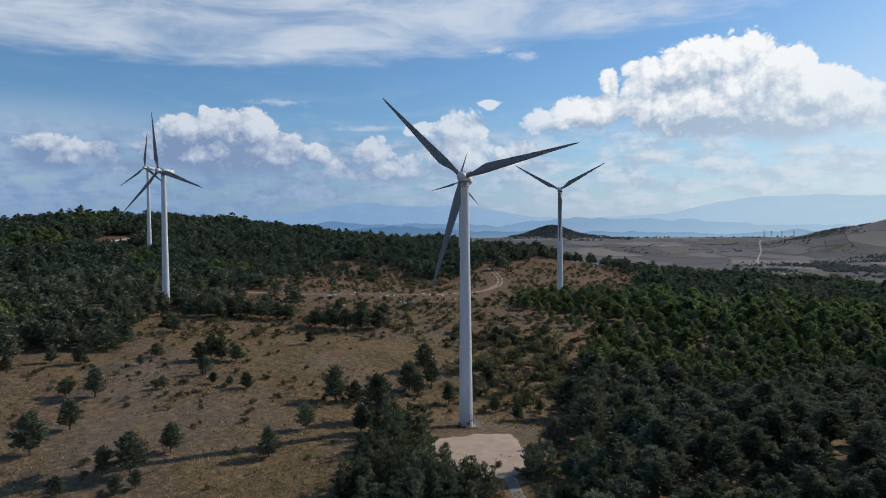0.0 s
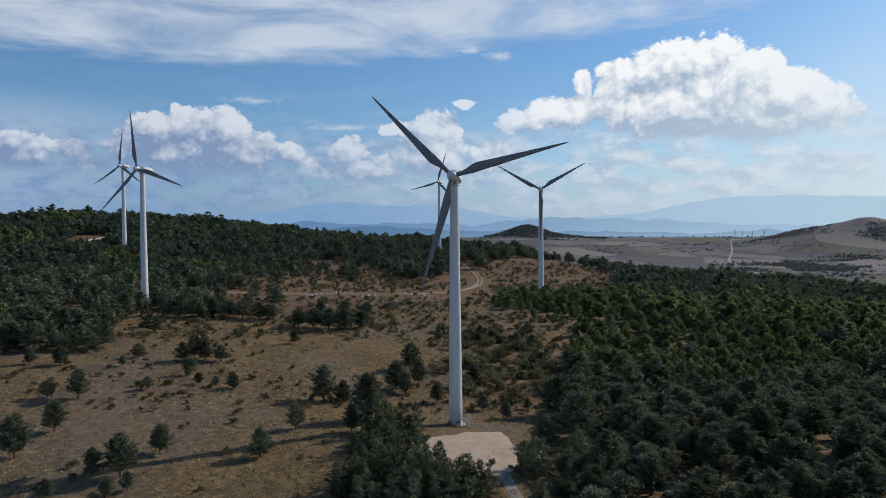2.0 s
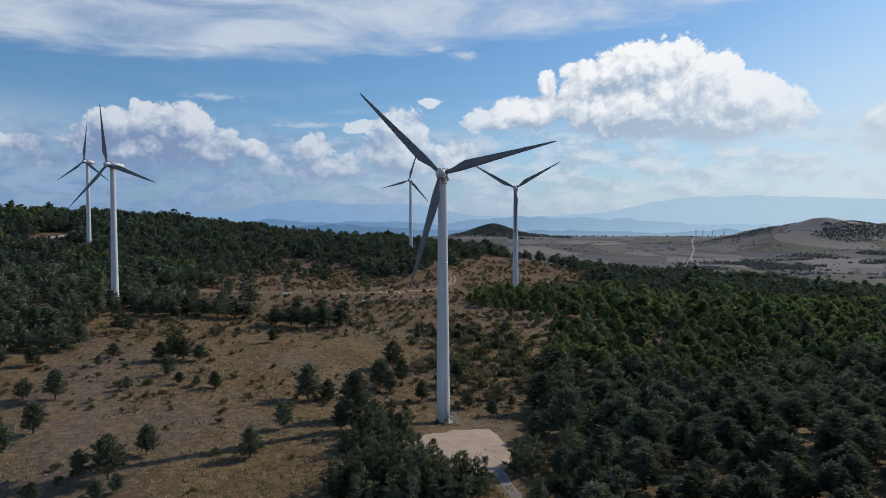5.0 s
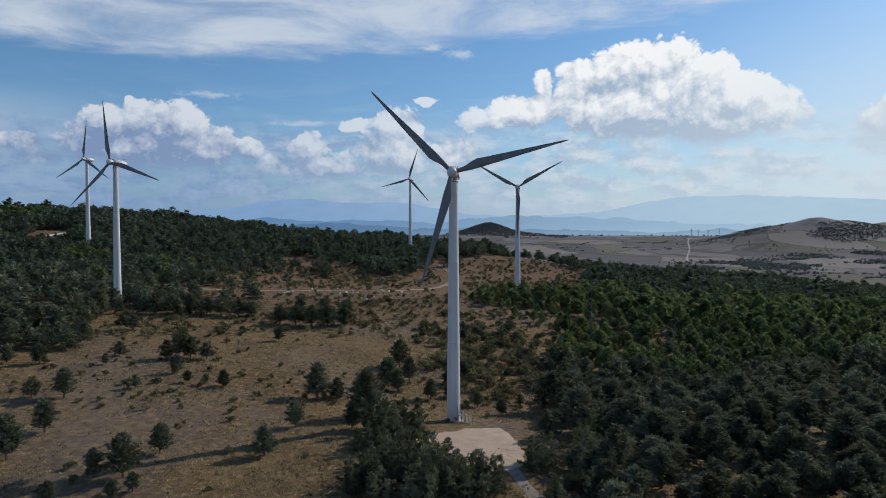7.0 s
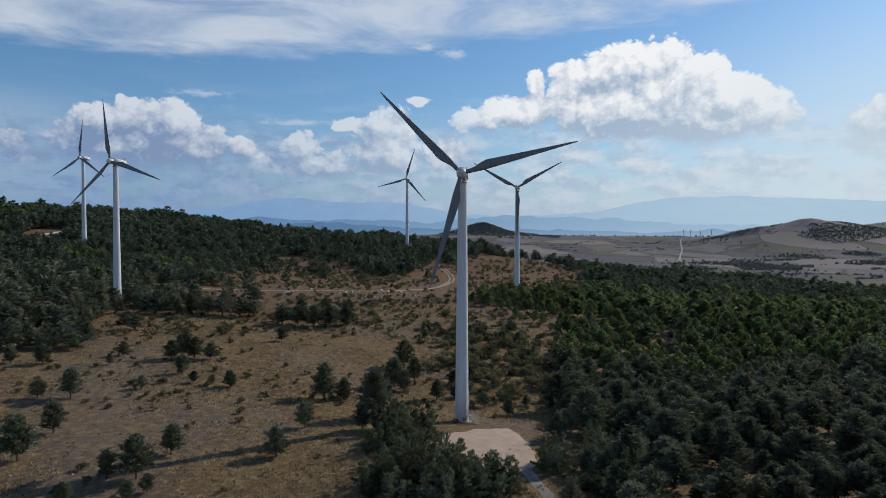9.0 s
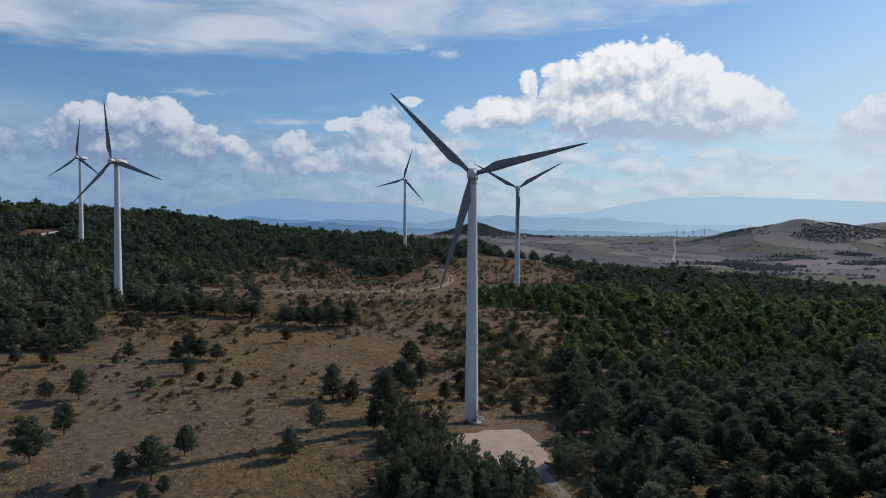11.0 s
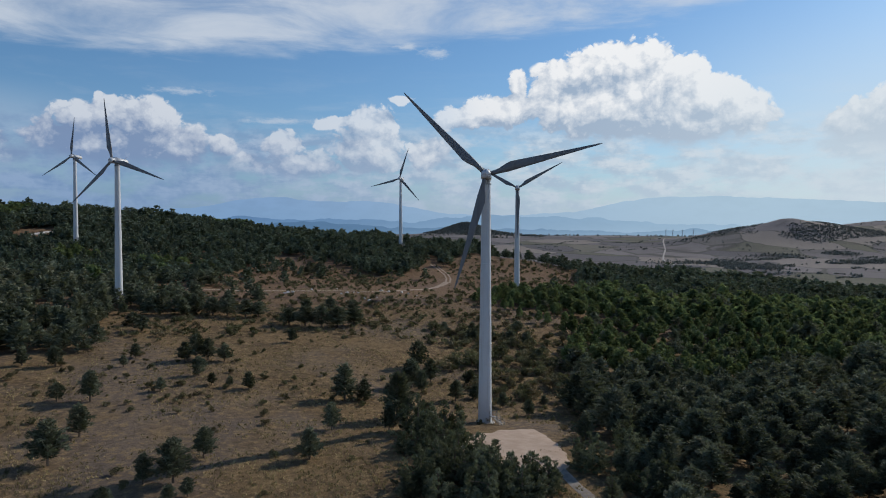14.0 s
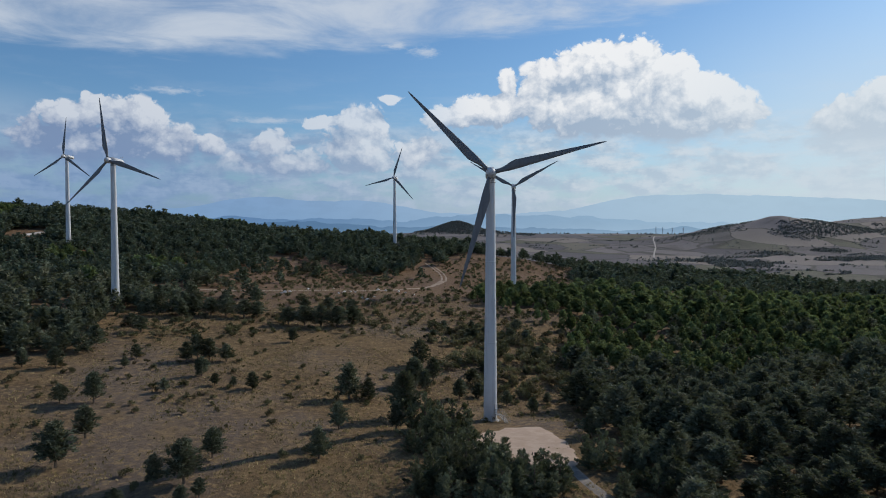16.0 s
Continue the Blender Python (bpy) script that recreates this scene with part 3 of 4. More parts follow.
def crown(kind, count, size, seed, full=1.0):
    """Leaves of a crown one unit high (trunk foot at 0), and the ends of its limbs. size: length of a spray; full: how broad it is."""
    rng = np.random.default_rng(seed)
    boughs, lobes = [], []
    if kind == "pine":
        wide, peak, foot = rng.uniform(0.9, 1.15), rng.uniform(1.5, 2.6), rng.uniform(0.10, 0.22)
        for i in range(64):
            t = (i + 0.5) / 64
            h = foot + (0.95 - foot) * t
            reach = 0.34 * wide * max(0.09, 1 - max(0.0, (t - 0.12) / 0.88) ** peak) ** 0.85 * min(1, 0.62 + 2.6 * t) * rng.uniform(0.5, 1.18)
            a, rise = i * 2.4 + rng.uniform(-0.5, 0.5), rng.uniform(-0.25, 0.12) + 0.35 * t
            tip = (reach * math.cos(a), reach * math.sin(a), min(h + reach * rise, 0.97))
            boughs.append(((0, 0, h), tip, reach + 0.03))
        for i in range(3):
            boughs.append(((0, 0, 0.80), (rng.normal(0, 0.03), rng.normal(0, 0.03), 0.93 + 0.03 * i), 0.05))
        spread, lift = 0.040, 0.42
    elif kind == "juniper":
        for j in range(9):
            a, reach, high = j * 2.4 + rng.uniform(-0.4, 0.4), (0.0 if j == 0 else rng.uniform(0.10, 0.34)), (0.98 if j == 0 else rng.uniform(0.5, 0.93))
            x, y = reach * math.cos(a), reach * math.sin(a)
            for i in range(9):
                t = i / 8
                b, r = i * 2.4 + j, 0.20 * (1 - 0.80 * t) * rng.uniform(0.5, 1.25)
                z = high * (0.08 + 0.80 * t)
                boughs.append(((x * (0.8 + 0.2 * t), y * (0.8 + 0.2 * t), z), (x + r * math.cos(b), y + r * math.sin(b), z + 0.10 * high), r + 0.03))
            boughs.append(((x, y, high * 0.8), (x * 1.05, y * 1.05, high), 0.05))
        spread, lift = 0.028, 0.9
    if boughs:
        pts, along = on_boughs(boughs, count, rng, spread)
        out = pts * np.array([1, 1, 0]) / (np.linalg.norm(pts[:, :2], axis=1, keepdims=True) + 0.05) + np.array([0, 0, 0.8])
        along = along + np.array([0, 0, lift])
        lobes = [(*b[1], 0.05) for b in boughs]
    else:
        if kind == "oak":
            for i in range(22):
                t = i / 21
                a, reach = i * 2.4, 0.23 * math.sin(math.pi * (0.20 + 0.76 * t)) * rng.uniform(0.5, 1.2)
                lobes.append((reach * math.cos(a), reach * math.sin(a), 0.26 + 0.63 * t, rng.uniform(0.065, 0.125)))
        else:
            for i in range(8):
                a, reach = i * 2.4, rng.uniform(0.1, 0.44)
                lobes.append((reach * math.cos(a), reach * math.sin(a), rng.uniform(0.25, 0.74), rng.uniform(0.16, 0.30)))
        ball = np.array(lobes)
        weight = ball[:, 3] ** 2
        pick = rng.choice(len(ball), count, p=weight / weight.sum())
        d = rng.normal(0, 1, (count, 3))
        d /= np.linalg.norm(d, axis=1, keepdims=True)
        pts = ball[pick, :3] + d * ball[pick, 3:4] * rng.uniform(0.4, 1.25, (count, 1))
        out = d + np.array([0, 0, 0.2])
        along = rng.normal(0, 0.7, (count, 3)) + 0.6 * d + np.array([0, 0, 0.7])
    pts[:, 2] = np.maximum(pts[:, 2], 0.03)
    verts, faces = sprays(pts, along, out, size, size * {"pine": 0.46, "juniper": 0.42, "oak": 0.80, "scrub": 0.55}[kind] * full, rng)
    return verts, faces, lobes


def tube(bm, pts, radii, sides=6):
    """A tapered stem along points."""
    last = None
    for i, (p, r) in enumerate(zip(pts, radii)):
        d = (Vector(pts[min(i + 1, len(pts) - 1)]) - Vector(pts[max(i - 1, 0)])).normalized()
        q = d.to_track_quat("Z", "Y")
        ring = [bm.verts.new(Vector(p) + q @ Vector((r * math.cos(2 * math.pi * j / sides), r * math.sin(2 * math.pi * j / sides), 0))) for j in range(sides)]
        if last:
            for j in range(sides):
                bm.faces.new((last[j], last[(j + 1) % sides], ring[(j + 1) % sides], ring[j]))
        last = ring
    bm.faces.new(last)


def part(name, bm, mat, parent, label="", smooth=False):
    me = bpy.data.meshes.new(name)
    bm.normal_update()
    bm.to_mesh(me)
    bm.free()
    me.materials.append(mat)
    if smooth:
        me.polygons.foreach_set("use_smooth", np.full(len(me.polygons), True))
    ob = new(name, me)
    ob.parent = parent
    return tagged(ob, label)


LEAF_OF = {"pine": PINE, "juniper": JUNIPER, "oak": OAK, "scrub": SCRUB}


def make_tree(name, kind, count, size, seed, label, category):
    """A tree one metre high, to be copied and scaled: trunk with limbs, crown of leaves."""
    rng = random.Random(seed)
    root = tagged(new(name), label, category)
    verts, faces, lobes = crown(kind, count, size, seed)
    bm = bmesh.new()
    lean = (rng.uniform(-0.03, 0.03), rng.uniform(-0.03, 0.03))
    top = {"pine": 0.9, "juniper": 0.9, "oak": 0.62, "scrub": 0.5}[kind]
    stem = [(lean[0] * t, lean[1] * t, -0.04 + (top + 0.04) * t) for t in (0, 0.25, 0.5, 0.75, 1)]
    tube(bm, stem, [0.028, 0.023, 0.018, 0.012, 0.004])
    for x, y, z, _ in lobes[::max(1, len(lobes) // 8)]:
        z0 = max(0.12, z - 0.16)
        tube(bm, [(lean[0] * z0, lean[1] * z0, z0), (x * 0.55, y * 0.55, z - 0.06), (x, y, z)], [0.011, 0.008, 0.003], 4)
    part("trunk", bm, BARK, root)
    c = new("crown", mesh_of("crown", verts, faces, LEAF_OF[kind]))
    c.parent = root
    return root


def stand(ob, x, y, h, turn, wide=1.0):
    m = Matrix.Translation((x, y, gz(x, y) - 0.02)) @ Matrix.Rotation(turn, 4, "Z") @ Matrix.Diagonal((h * wide, h * wide, h, 1))
    return m


KINDS = {}
for kind, name, n, size, variants, label, cat in (
        ("pine", "pine_tree", 2300, 0.070, 6, "dark green young pine with a rounded crown", "pine tree"),
        ("juniper", "juniper_tree", 3400, 0.066, 4, "dense dark green juniper with pointed tips", "juniper"),
        ("oak", "oak_tree", 1700, 0.058, 5, "bright green leafy young oak", "oak tree"),
        ("scrub", "shrub", 560, 0.13, 5, "low dry olive-brown shrub in the pasture", "shrub")):
    KINDS[kind] = [make_tree(name, kind, n, size, 100 + 17 * i + n, label, cat) for i in range(variants)]
used = set()
plant_rng = random.Random(11)


def plant(kind, x, y, h, wide=1.0, group="", label=""):
    """Sets one plant; the first of each variant is the original itself, later ones are copies."""
    src = plant_rng.choice(KINDS[kind])
    m = stand(src, x, y, h, plant_rng.uniform(0, 6.28), wide)
    if src.name in used:
        keep = src.scale.copy()
        src.scale = (1, 1, 1)
        ob = copy_thing(src, m)
        src.scale = keep
    else:
        used.add(src.name)
        src.matrix_basis = m
        ob = src
    if group:
        ob["group"] = group
    if label:
        ob["label"] = label
    return ob


PINES = [(-66, 110, 7.2), (-66, 122, 5.6), (-44, 111, 4.9), (-46, 101, 6.5), (-50, 101, 4.5), (-28, 110, 5.1), (-71, 141, 6.1), (-43, 151, 3.8), (-61, 173, 5.0),
         (-59, 176, 6.4), (-56, 175, 5.4), (-52, 174, 4.4), (-55, 160, 4.5), (-95, 168, 4.5), (-88, 168, 4.8), (-99, 157, 4.4), (-25, 125, 5.1), (-23, 147, 7.9),
         (-19, 148, 4.6), (-5, 177, 7.4), (-8, 160, 7.0), (1, 152, 4.8), (-3, 166, 5.8), (-6, 157, 5.1), (-13, 133, 9.6), (-15, 124, 5.3)]
JUNIPERS = [(-10, 122, 7.3), (-6, 117, 7.3), (-12, 112, 4.7), (-9, 105, 5.1), (-7, 98, 5.6), (-4, 96, 5.8), (-2, 97, 5.7), (-12, 96, 5.6), (0.5, 95, 5.4), (3, 95, 5.2),
            (5.5, 94, 4.5), (14, 102, 5.6), (16, 93, 2.6), (-14, 94, 3.8), (-6, 102, 6.4), (-10, 93, 4.2), (-2, 104, 5.2), (13, 90, 3.2), (-8, 112, 5.0), (-4, 90, 5.4), (1, 91, 5.0),
             (19, 99, 4.6), (22, 106, 5.2), (18, 90, 4.0), (25, 113, 5.0), (22, 94, 5.2), (26, 102, 5.6), (20, 84, 4.4)]
OAKS = [(-77, 141, 3.8), (-60, 148, 3.0), (-51, 153, 2.7), (-47, 152, 2.3), (-73, 176, 3.7), (-73, 167, 2.7), (19, 118, 5.1), (15, 142, 3.6), (21, 152, 2.7),
        (11, 149, 3.6), (-38, 197, 4.0), (-45, 94, 2.7), (-53, 94, 3.0), (-43, 96, 2.7)]
SLENDER = [(47, 241, 5.2), (55, 246, 5.0), (53, 232, 5.4), (66, 262, 5.6), (68, 256, 5.2), (45, 245, 4.8), (54, 219, 6.0), (55, 259, 5.4), (50, 232, 5.0), (39, 250, 4.8), (36, 262, 5.0)]
COPSE = [(-73, 240, 6.8), (-67, 238, 6.6), (-62, 236, 6.7), (-56, 234, 6.6), (-52, 235, 5.7), (-76, 259, 5.7), (-65, 255, 5.8), (-41, 222, 6.2), (-36, 221, 6.8),
         (-31, 219, 7.4), (-26, 219, 7.2), (-21, 222, 6.6), (-37, 243, 5.2), (-29, 248, 5.0), (-21, 245, 5.0), (-45, 394, 7.0), (-39, 391, 8.2), (13, 218, 7.1),
         (17, 205, 6.6), (20, 193, 7.0), (10, 184, 6.4), (14, 178, 6.2), (20, 185, 5.2), (25, 184, 6.0), (28, 180, 4.4), (31, 171, 4.8), (-86, 218, 4.4), (-81, 209, 5.1)]
for x, y, h in PINES:
    plant("pine", x, y, h, plant_rng.uniform(1.0, 1.35), "pines scattered in the pasture",
          "tall broad pine with a dark green crown in dry grass" if h > 5.5 else "small rounded dark green pine standing in dry grass")
for x, y, h in JUNIPERS:
    plant("juniper", x, y, h, 1.6, "junipers beside the gravel pad",
          "tall dense dark juniper beside the gravel pad" if h > 5 else "low bushy dark juniper near the access road")
for x, y, h in OAKS:
    plant("pine", x, y, h, 1.25, "young trees in the pasture", "young grey-green pine sapling in the dry pasture")
for x, y, h in ((40, 285, 8.0), (46, 292, 8.2), (52, 296, 8.0), (58, 290, 8.4), (66, 292, 7.8), (75, 296, 7.2), (48, 280, 8.0), (60, 280, 8.0), (85, 300, 7.0), (70, 283, 7.6), (36, 278, 7.5), (80, 288, 7.2), (43, 276, 7.0), (54, 275, 7.2), (65, 274, 7.0), (33, 288, 6.6)):
    plant("oak", x, y, h, 1.45, "full-grown oaks below the turbine", "full-grown round oak with dense green leaves")
for x, y, h in SLENDER:
    plant("oak", x, y, h, 1.0, "slender leafy trees at the wood's edge")
for x, y, h in COPSE:
    if x > 8:
        plant("scrub", x, y, 0.62 * h, 1.25, "bushes of the thicket", "tall olive-green bush in the thicket behind the turbine")
    else:
        plant("pine", x, y, 0.92 * h, 1.75, "pines of the copse", "dark pine of the copse on the upper pasture")

for i in range(42):
    x, y = plant_rng.uniform(2, 36), plant_rng.uniform(146, 228)
    if abs(x - 4) > 2.5 or y > 150:
        plant("pine" if i % 3 else "scrub", x, y, plant_rng.uniform(2.0, 4.4), 1.6, "bushes of the thicket",
              "young bushy pine in the thicket behind the turbine" if i % 3 else "tall olive-green bush in the thicket behind the turbine")

CLEARING = [(-160, 90), (-130, 160), (-105, 164), (-100, 170), (-90, 173), (-87, 188), (-94, 216), (-98, 244), (-88, 253), (-75, 243), (-80, 287), (-81, 340), (-75, 420),
            (-53, 450), (-29, 417), (-8, 398), (23, 426), (39, 461), (72, 490), (104, 470), (128, 432), (118, 400), (98, 350), (78, 318), (36, 300), (28, 274), (44, 268), (62, 266),
            (73, 258), (66, 244), (58, 224), (42, 197), (32, 163), (25, 136), (23, 121), (17.5, 104), (13.5, 92), (12, 60), (12, 40), (-60, 40)]


def inside(x, y, ring):
    x, y = np.asarray(x, float), np.asarray(y, float)
    hit = np.zeros(x.shape, bool)
    for (x0, y0), (x1, y1) in zip(ring, ring[1:] + ring[:1]):
        cross = (y0 > y) != (y1 > y)
        hit ^= cross & (x < (x1 - x0) * (y - y0) / ((y1 - y0) or 1e-9) + x0)
    return hit


def on_track(x, y):
    """Where the tracks cross the upper pasture, and the strip before them."""
    return ((x > -100) & (x < 24) & (y > 284) & (y < 308)) | ((np.abs(x - 29) < 5) & (y > 340) & (y < 455)) | ((x > -8) & (x < 36) & (np.abs(y - 306 - 2.0 * (x + 1)) < 14))


def inside_pine_belt(x, y, rng):
    """Loose trees of the upper clearing, thinning out downhill."""
    west = np.where(x < -45, 1.0, 0.0) + np.where((x >= -45) & (y > 330), 0.35, 0.0)
    return (y > 250) & (y < 470) & (x < 20) & (rng.random(len(x)) < west * (0.035 + 0.5 * np.clip(fractal(x, y, 45, 71) - 0.06, 0, 1)))


def wood_sites():
    """Where the trees of the wood stand: a jittered lattice off the clearing, in the wedge that the hilltop fills."""
    rng = np.random.default_rng(5)
    step = 4.7
    gx, gy = np.meshgrid(np.arange(-470, 420, step), np.arange(40, 700, step))
    x, y = gx.ravel() + rng.normal(0, 1.9, gx.size), gy.ravel() + rng.normal(0, 1.9, gx.size)
    az = np.degrees(np.arctan2(x, y))
    r = np.hypot(x, y)
    keep = (az > -38) & (az < 44) & (r > 62) & (r < 690)
    keep &= ~inside(x + 16 * fractal(x, y, 26, 2) + rng.normal(0, 3.0, len(x)), y + 22 * fractal(x, y, 26, 8) + rng.normal(0, 4.0, len(x)), CLEARING) | inside_pine_belt(x, y, rng)
    keep &= ~((y > 500) & (x > 40) & (y > 560 - 0.25 * x))
    keep &= ~(inside(x, y, [(-262, 302), (-222, 320), (-204, 338), (-208, 350), (-262, 330)]) | inside(x, y, [(-226, 448), (-204, 446), (-196, 488), (-226, 478)]))
    keep &= (fractal(x, y, 60, 14) > -0.62) & (rng.random(len(x)) > 0.07)
    keep &= ~on_track(x, y)
    keep &= ~((x > 90) & (y > 490 - 0.30 * (x - 90)))
    for tx, ty in ((-102, 256), (-177.5, 422), (51.3, 306), (12, 500)):
        keep &= np.hypot(x - tx, y - ty) > 4
    return x[keep], y[keep], r[keep], rng


def build_wood():
    x, y, r, rng = wood_sites()
    leafy = (x > 25) & (y > 195 + 40 * fractal(x, y, 60, 33)) & (y < 338 - 0.27 * (x - 60) + 50 * fractal(x, y, 50, 35))
    leafy &= rng.random(len(x)) < 0.84
    leafy |= (fractal(x, y, 90, 41) > 0.30) & (x < -100)
    h = rng.uniform(3.8, 7.6, len(x)) * (1 + 0.5 * fractal(x, y, 45, 17))
    tall = rng.random(len(x))
    h = np.where(tall > 0.9, h * 1.25, h) * (1 + 0.18 * ease(r, 330, 480))
    young = inside(x, y, [(-240, 412), (-184, 412), (-200, 450), (-236, 450)]) | inside(x, y, [(-262, 285), (-190, 290), (-200, 336), (-230, 322)])
    h = np.where(young, h * 0.5, h)
    order = np.argsort(r)
    single = order[:300]
    for i in single:
        plant("oak" if leafy[i] else "pine", float(x[i]), float(y[i]), float(h[i]), 1.45, "trees at the near edge of the wood")
    rest = order[300:]
    deep = ~leafy & (y > 285 - 0.12 * x + 60 * fractal(x, y, 70, 19))
    for name, kind, mat, chosen, near, far, label in (
            ("pine_wood", "pine", PINE, ~leafy & ~deep, (640, 0.110), (180, 0.140), "green pine wood round the clearing"),
            ("dense_pine_wood", "pine", DARK_PINE, deep, (520, 0.115), (140, 0.148), "dark green pine wood covering the ridge"),
            ("oak_wood", "oak", OAK, leafy, (560, 0.090), (230, 0.140), "bright green leafy wood on the slope")):
        sel = rest[chosen[rest]]
        allv, allf, base = [], [], 0
        for lod, (n, size) in ((0, near), (1, far)):
            rows = sel[(r[sel] > 270) == bool(lod)]
            forms = [crown(kind, n, size, 900 + s, 1.0 + (0.7 if lod and kind == "pine" else 0.15))[:2] for s in range(5)]
            for s, (v, f) in enumerate(forms):
                pick = rows[s::5]
                t = rng.uniform(0, 6.28, len(pick))
                hh, ww = h[pick], h[pick] * rng.uniform(1.1, 1.6, len(pick))
                c, sn = np.cos(t)[:, None], np.sin(t)[:, None]
                vx = (v[None, :, 0] * c - v[None, :, 1] * sn) * ww[:, None] + x[pick][:, None]
                vy = (v[None, :, 0] * sn + v[None, :, 1] * c) * ww[:, None] + y[pick][:, None]
                vz = v[None, :, 2] * hh[:, None] + ground(x[pick], y[pick])[:, None]
                allv.append(np.stack([vx, vy, vz], -1).reshape(-1, 3))
                ff = f[None] + (np.arange(len(pick)) * len(v))[:, None, None] + base
                allf.append(ff.reshape(-1, 3))
                base += len(pick) * len(v)
        tagged(new(name, mesh_of(name, np.concatenate(allv), np.concatenate(allf), mat)), label, "wood", kind="stuff")


build_wood()


def build_scrub():
    """Shrubs over the clearing, denser in drifts and up the slope."""
    rng = np.random.default_rng(23)
    n = 0
    while n < 298:
        x, y = rng.uniform(-110, 100), rng.uniform(92, 300)
        if not inside(x, y, CLEARING) or math.hypot(x - 5, y - 122) < 15 or math.hypot(x - 4.6, y - 134) < 6:
            continue
        dense = float(fractal(np.array(x), np.array(y), 40, 6)) + 0.1 + (0.3 if x > -10 else 0)
        if rng.random() > dense * 1.6 + 0.15:
            continue
        plant("scrub", x, y, rng.uniform(0.6, 1.6) * (1.5 if x > 8 and y > 140 else 1), rng.uniform(0.9, 1.4), "shrubs in the pasture")
        n += 1
    # the rest, smaller or farther up the slope, as one mass
    forms = [crown("scrub", 90, 0.30, 300 + i)[:2] for i in range(5)]
    allv, allf, base = [], [], 0
    for i in range(6200):
        x, y = rng.uniform(-110, 120), 95 + 370 * rng.random() ** 0.8
        dense = float(fractal(np.array(x), np.array(y), 30, 66)) + 0.22 + (0.42 if y > 200 else 0)
        if not inside(x, y, CLEARING) or math.hypot(x - 5, y - 116) < 15 or (on_track(x, y) and rng.random() < 0.85) or rng.random() > (1 if 6 < x < 34 and 160 < y < 222 else dense):
            continue
        v, f = forms[i % 5]
        h = rng.uniform(0.35, 1.25) if y < 200 else rng.uniform(0.5, 2.1)
        if 6 < x < 34 and 160 < y < 222:                  # thicket behind the turbine
            h = rng.uniform(1.4, 3.0)
        t = rng.uniform(0, 6.28)
        c, s = math.cos(t), math.sin(t)
        w = h * rng.uniform(1.0, 1.5)
        allv.append(np.stack([(v[:, 0] * c - v[:, 1] * s) * w + x, (v[:, 0] * s + v[:, 1] * c) * w + y, v[:, 2] * h + gz(x, y)], -1))
        allf.append(f + base)
        base += len(v)
    tagged(new("scrub", mesh_of("scrub", np.concatenate(allv), np.concatenate(allf), SCRUB)), "low olive and brown scrub over the pasture", "scrub", kind="stuff")


build_scrub()


def build_grass():
    """Tufts of dry grass over the clearing."""
    rng = np.random.default_rng(77)
    x, y = rng.uniform(-130, 60, 60000), 85 + 230 * rng.random(60000) ** 1.5
    keep = inside(x, y, CLEARING) & (np.hypot((x - 6) / 9.5, (y - 121.5) / 10.5) > 1) & (fractal(x, y, 9, 12) + 0.4 * rng.random(len(x)) > 0.1)
    x, y = x[keep][:16000], y[keep][:16000]
    n = len(x)
    pts = np.repeat(np.stack([x, y, ground(x, y) + 0.12], -1), 3, 0)
    pts[:, :2] += rng.normal(0, 0.18, (n * 3, 2))
    out = np.stack([rng.normal(0, 1, n * 3), rng.normal(0, 1, n * 3), np.full(n * 3, 0.3)], -1)
    v, f = sprays(pts, np.tile([0.0, 0.0, 1.0], (n * 3, 1)), out, 0.42, 0.22, rng)
    tagged(new("grass", mesh_of("grass", v, f, DRY)), "tufts of straw-coloured dry grass", "grass", kind="stuff")


build_grass()


def make_rock(seed):
    """A weathered boulder: a lump with broken flats, half sunk in the turf."""
    rng = random.Random(seed)
    bm = bmesh.new()
    bmesh.ops.create_icosphere(bm, subdivisions=3, radius=0.5)
    planes = [(Vector((rng.gauss(0, 1), rng.gauss(0, 1), rng.gauss(0.2, 0.8))).normalized(), rng.uniform(0.26, 0.42)) for _ in range(9)]
    for v in bm.verts:
        for n, d in planes:
            over = v.co.dot(n) - d
            if over > 0:
                v.co -= n * over
        v.co *= 1 + 0.16 * noise.noise(v.co * 5 + Vector((seed, 0, 0)))
        v.co.z *= 0.75
    me = bpy.data.meshes.new("boulder")
    bm.to_mesh(me)
    bm.free()
    me.materials.append(ROCK)
    return tagged(new("boulder", me), "pale weathered limestone boulder in the dry pasture", "boulder", "boulders along the dirt track")


ROCK = track_material("limestone", (0.50, 0.47, 0.42), (0.68, 0.65, 0.60))
rock_rng = random.Random(3)
rock_forms = [make_rock(i) for i in range(5)]
for i, (x, y, size) in enumerate(((-47.6, 293, 2.0), (-46, 295.5, 1.4), (-39, 307, 1.3), (-38, 263.5, 1.4), (-26, 289.5, 1.2), (-23.8, 293, 1.5), (-19, 293, 1.2), (-16.8, 275, 1.5),
                                  (-15, 271, 1.3), (-9, 306, 1.4), (-6, 303, 1.5), (-0.4, 301, 1.6), (-23.6, 267, 1.2), (-28.5, 313, 1.1), (-40.6, 271, 1.2), (-21, 294, 0.9),
                                  (-49, 291, 1.2), (2, 297, 1.0), (-12, 279, 0.9), (5, 290, 0.9))):
    m = pose(x, y, gz(x, y) + 0.1 * size, 0, 0, rock_rng.uniform(0, 360)) @ Matrix.Diagonal((size * rock_rng.uniform(1.0, 1.5), size, size * 0.9, 1))
    if i < len(rock_forms):
        rock_forms[i].matrix_basis = m
    else:
        copy_thing(rock_forms[i % 5], Matrix.Identity(4)).matrix_basis = m


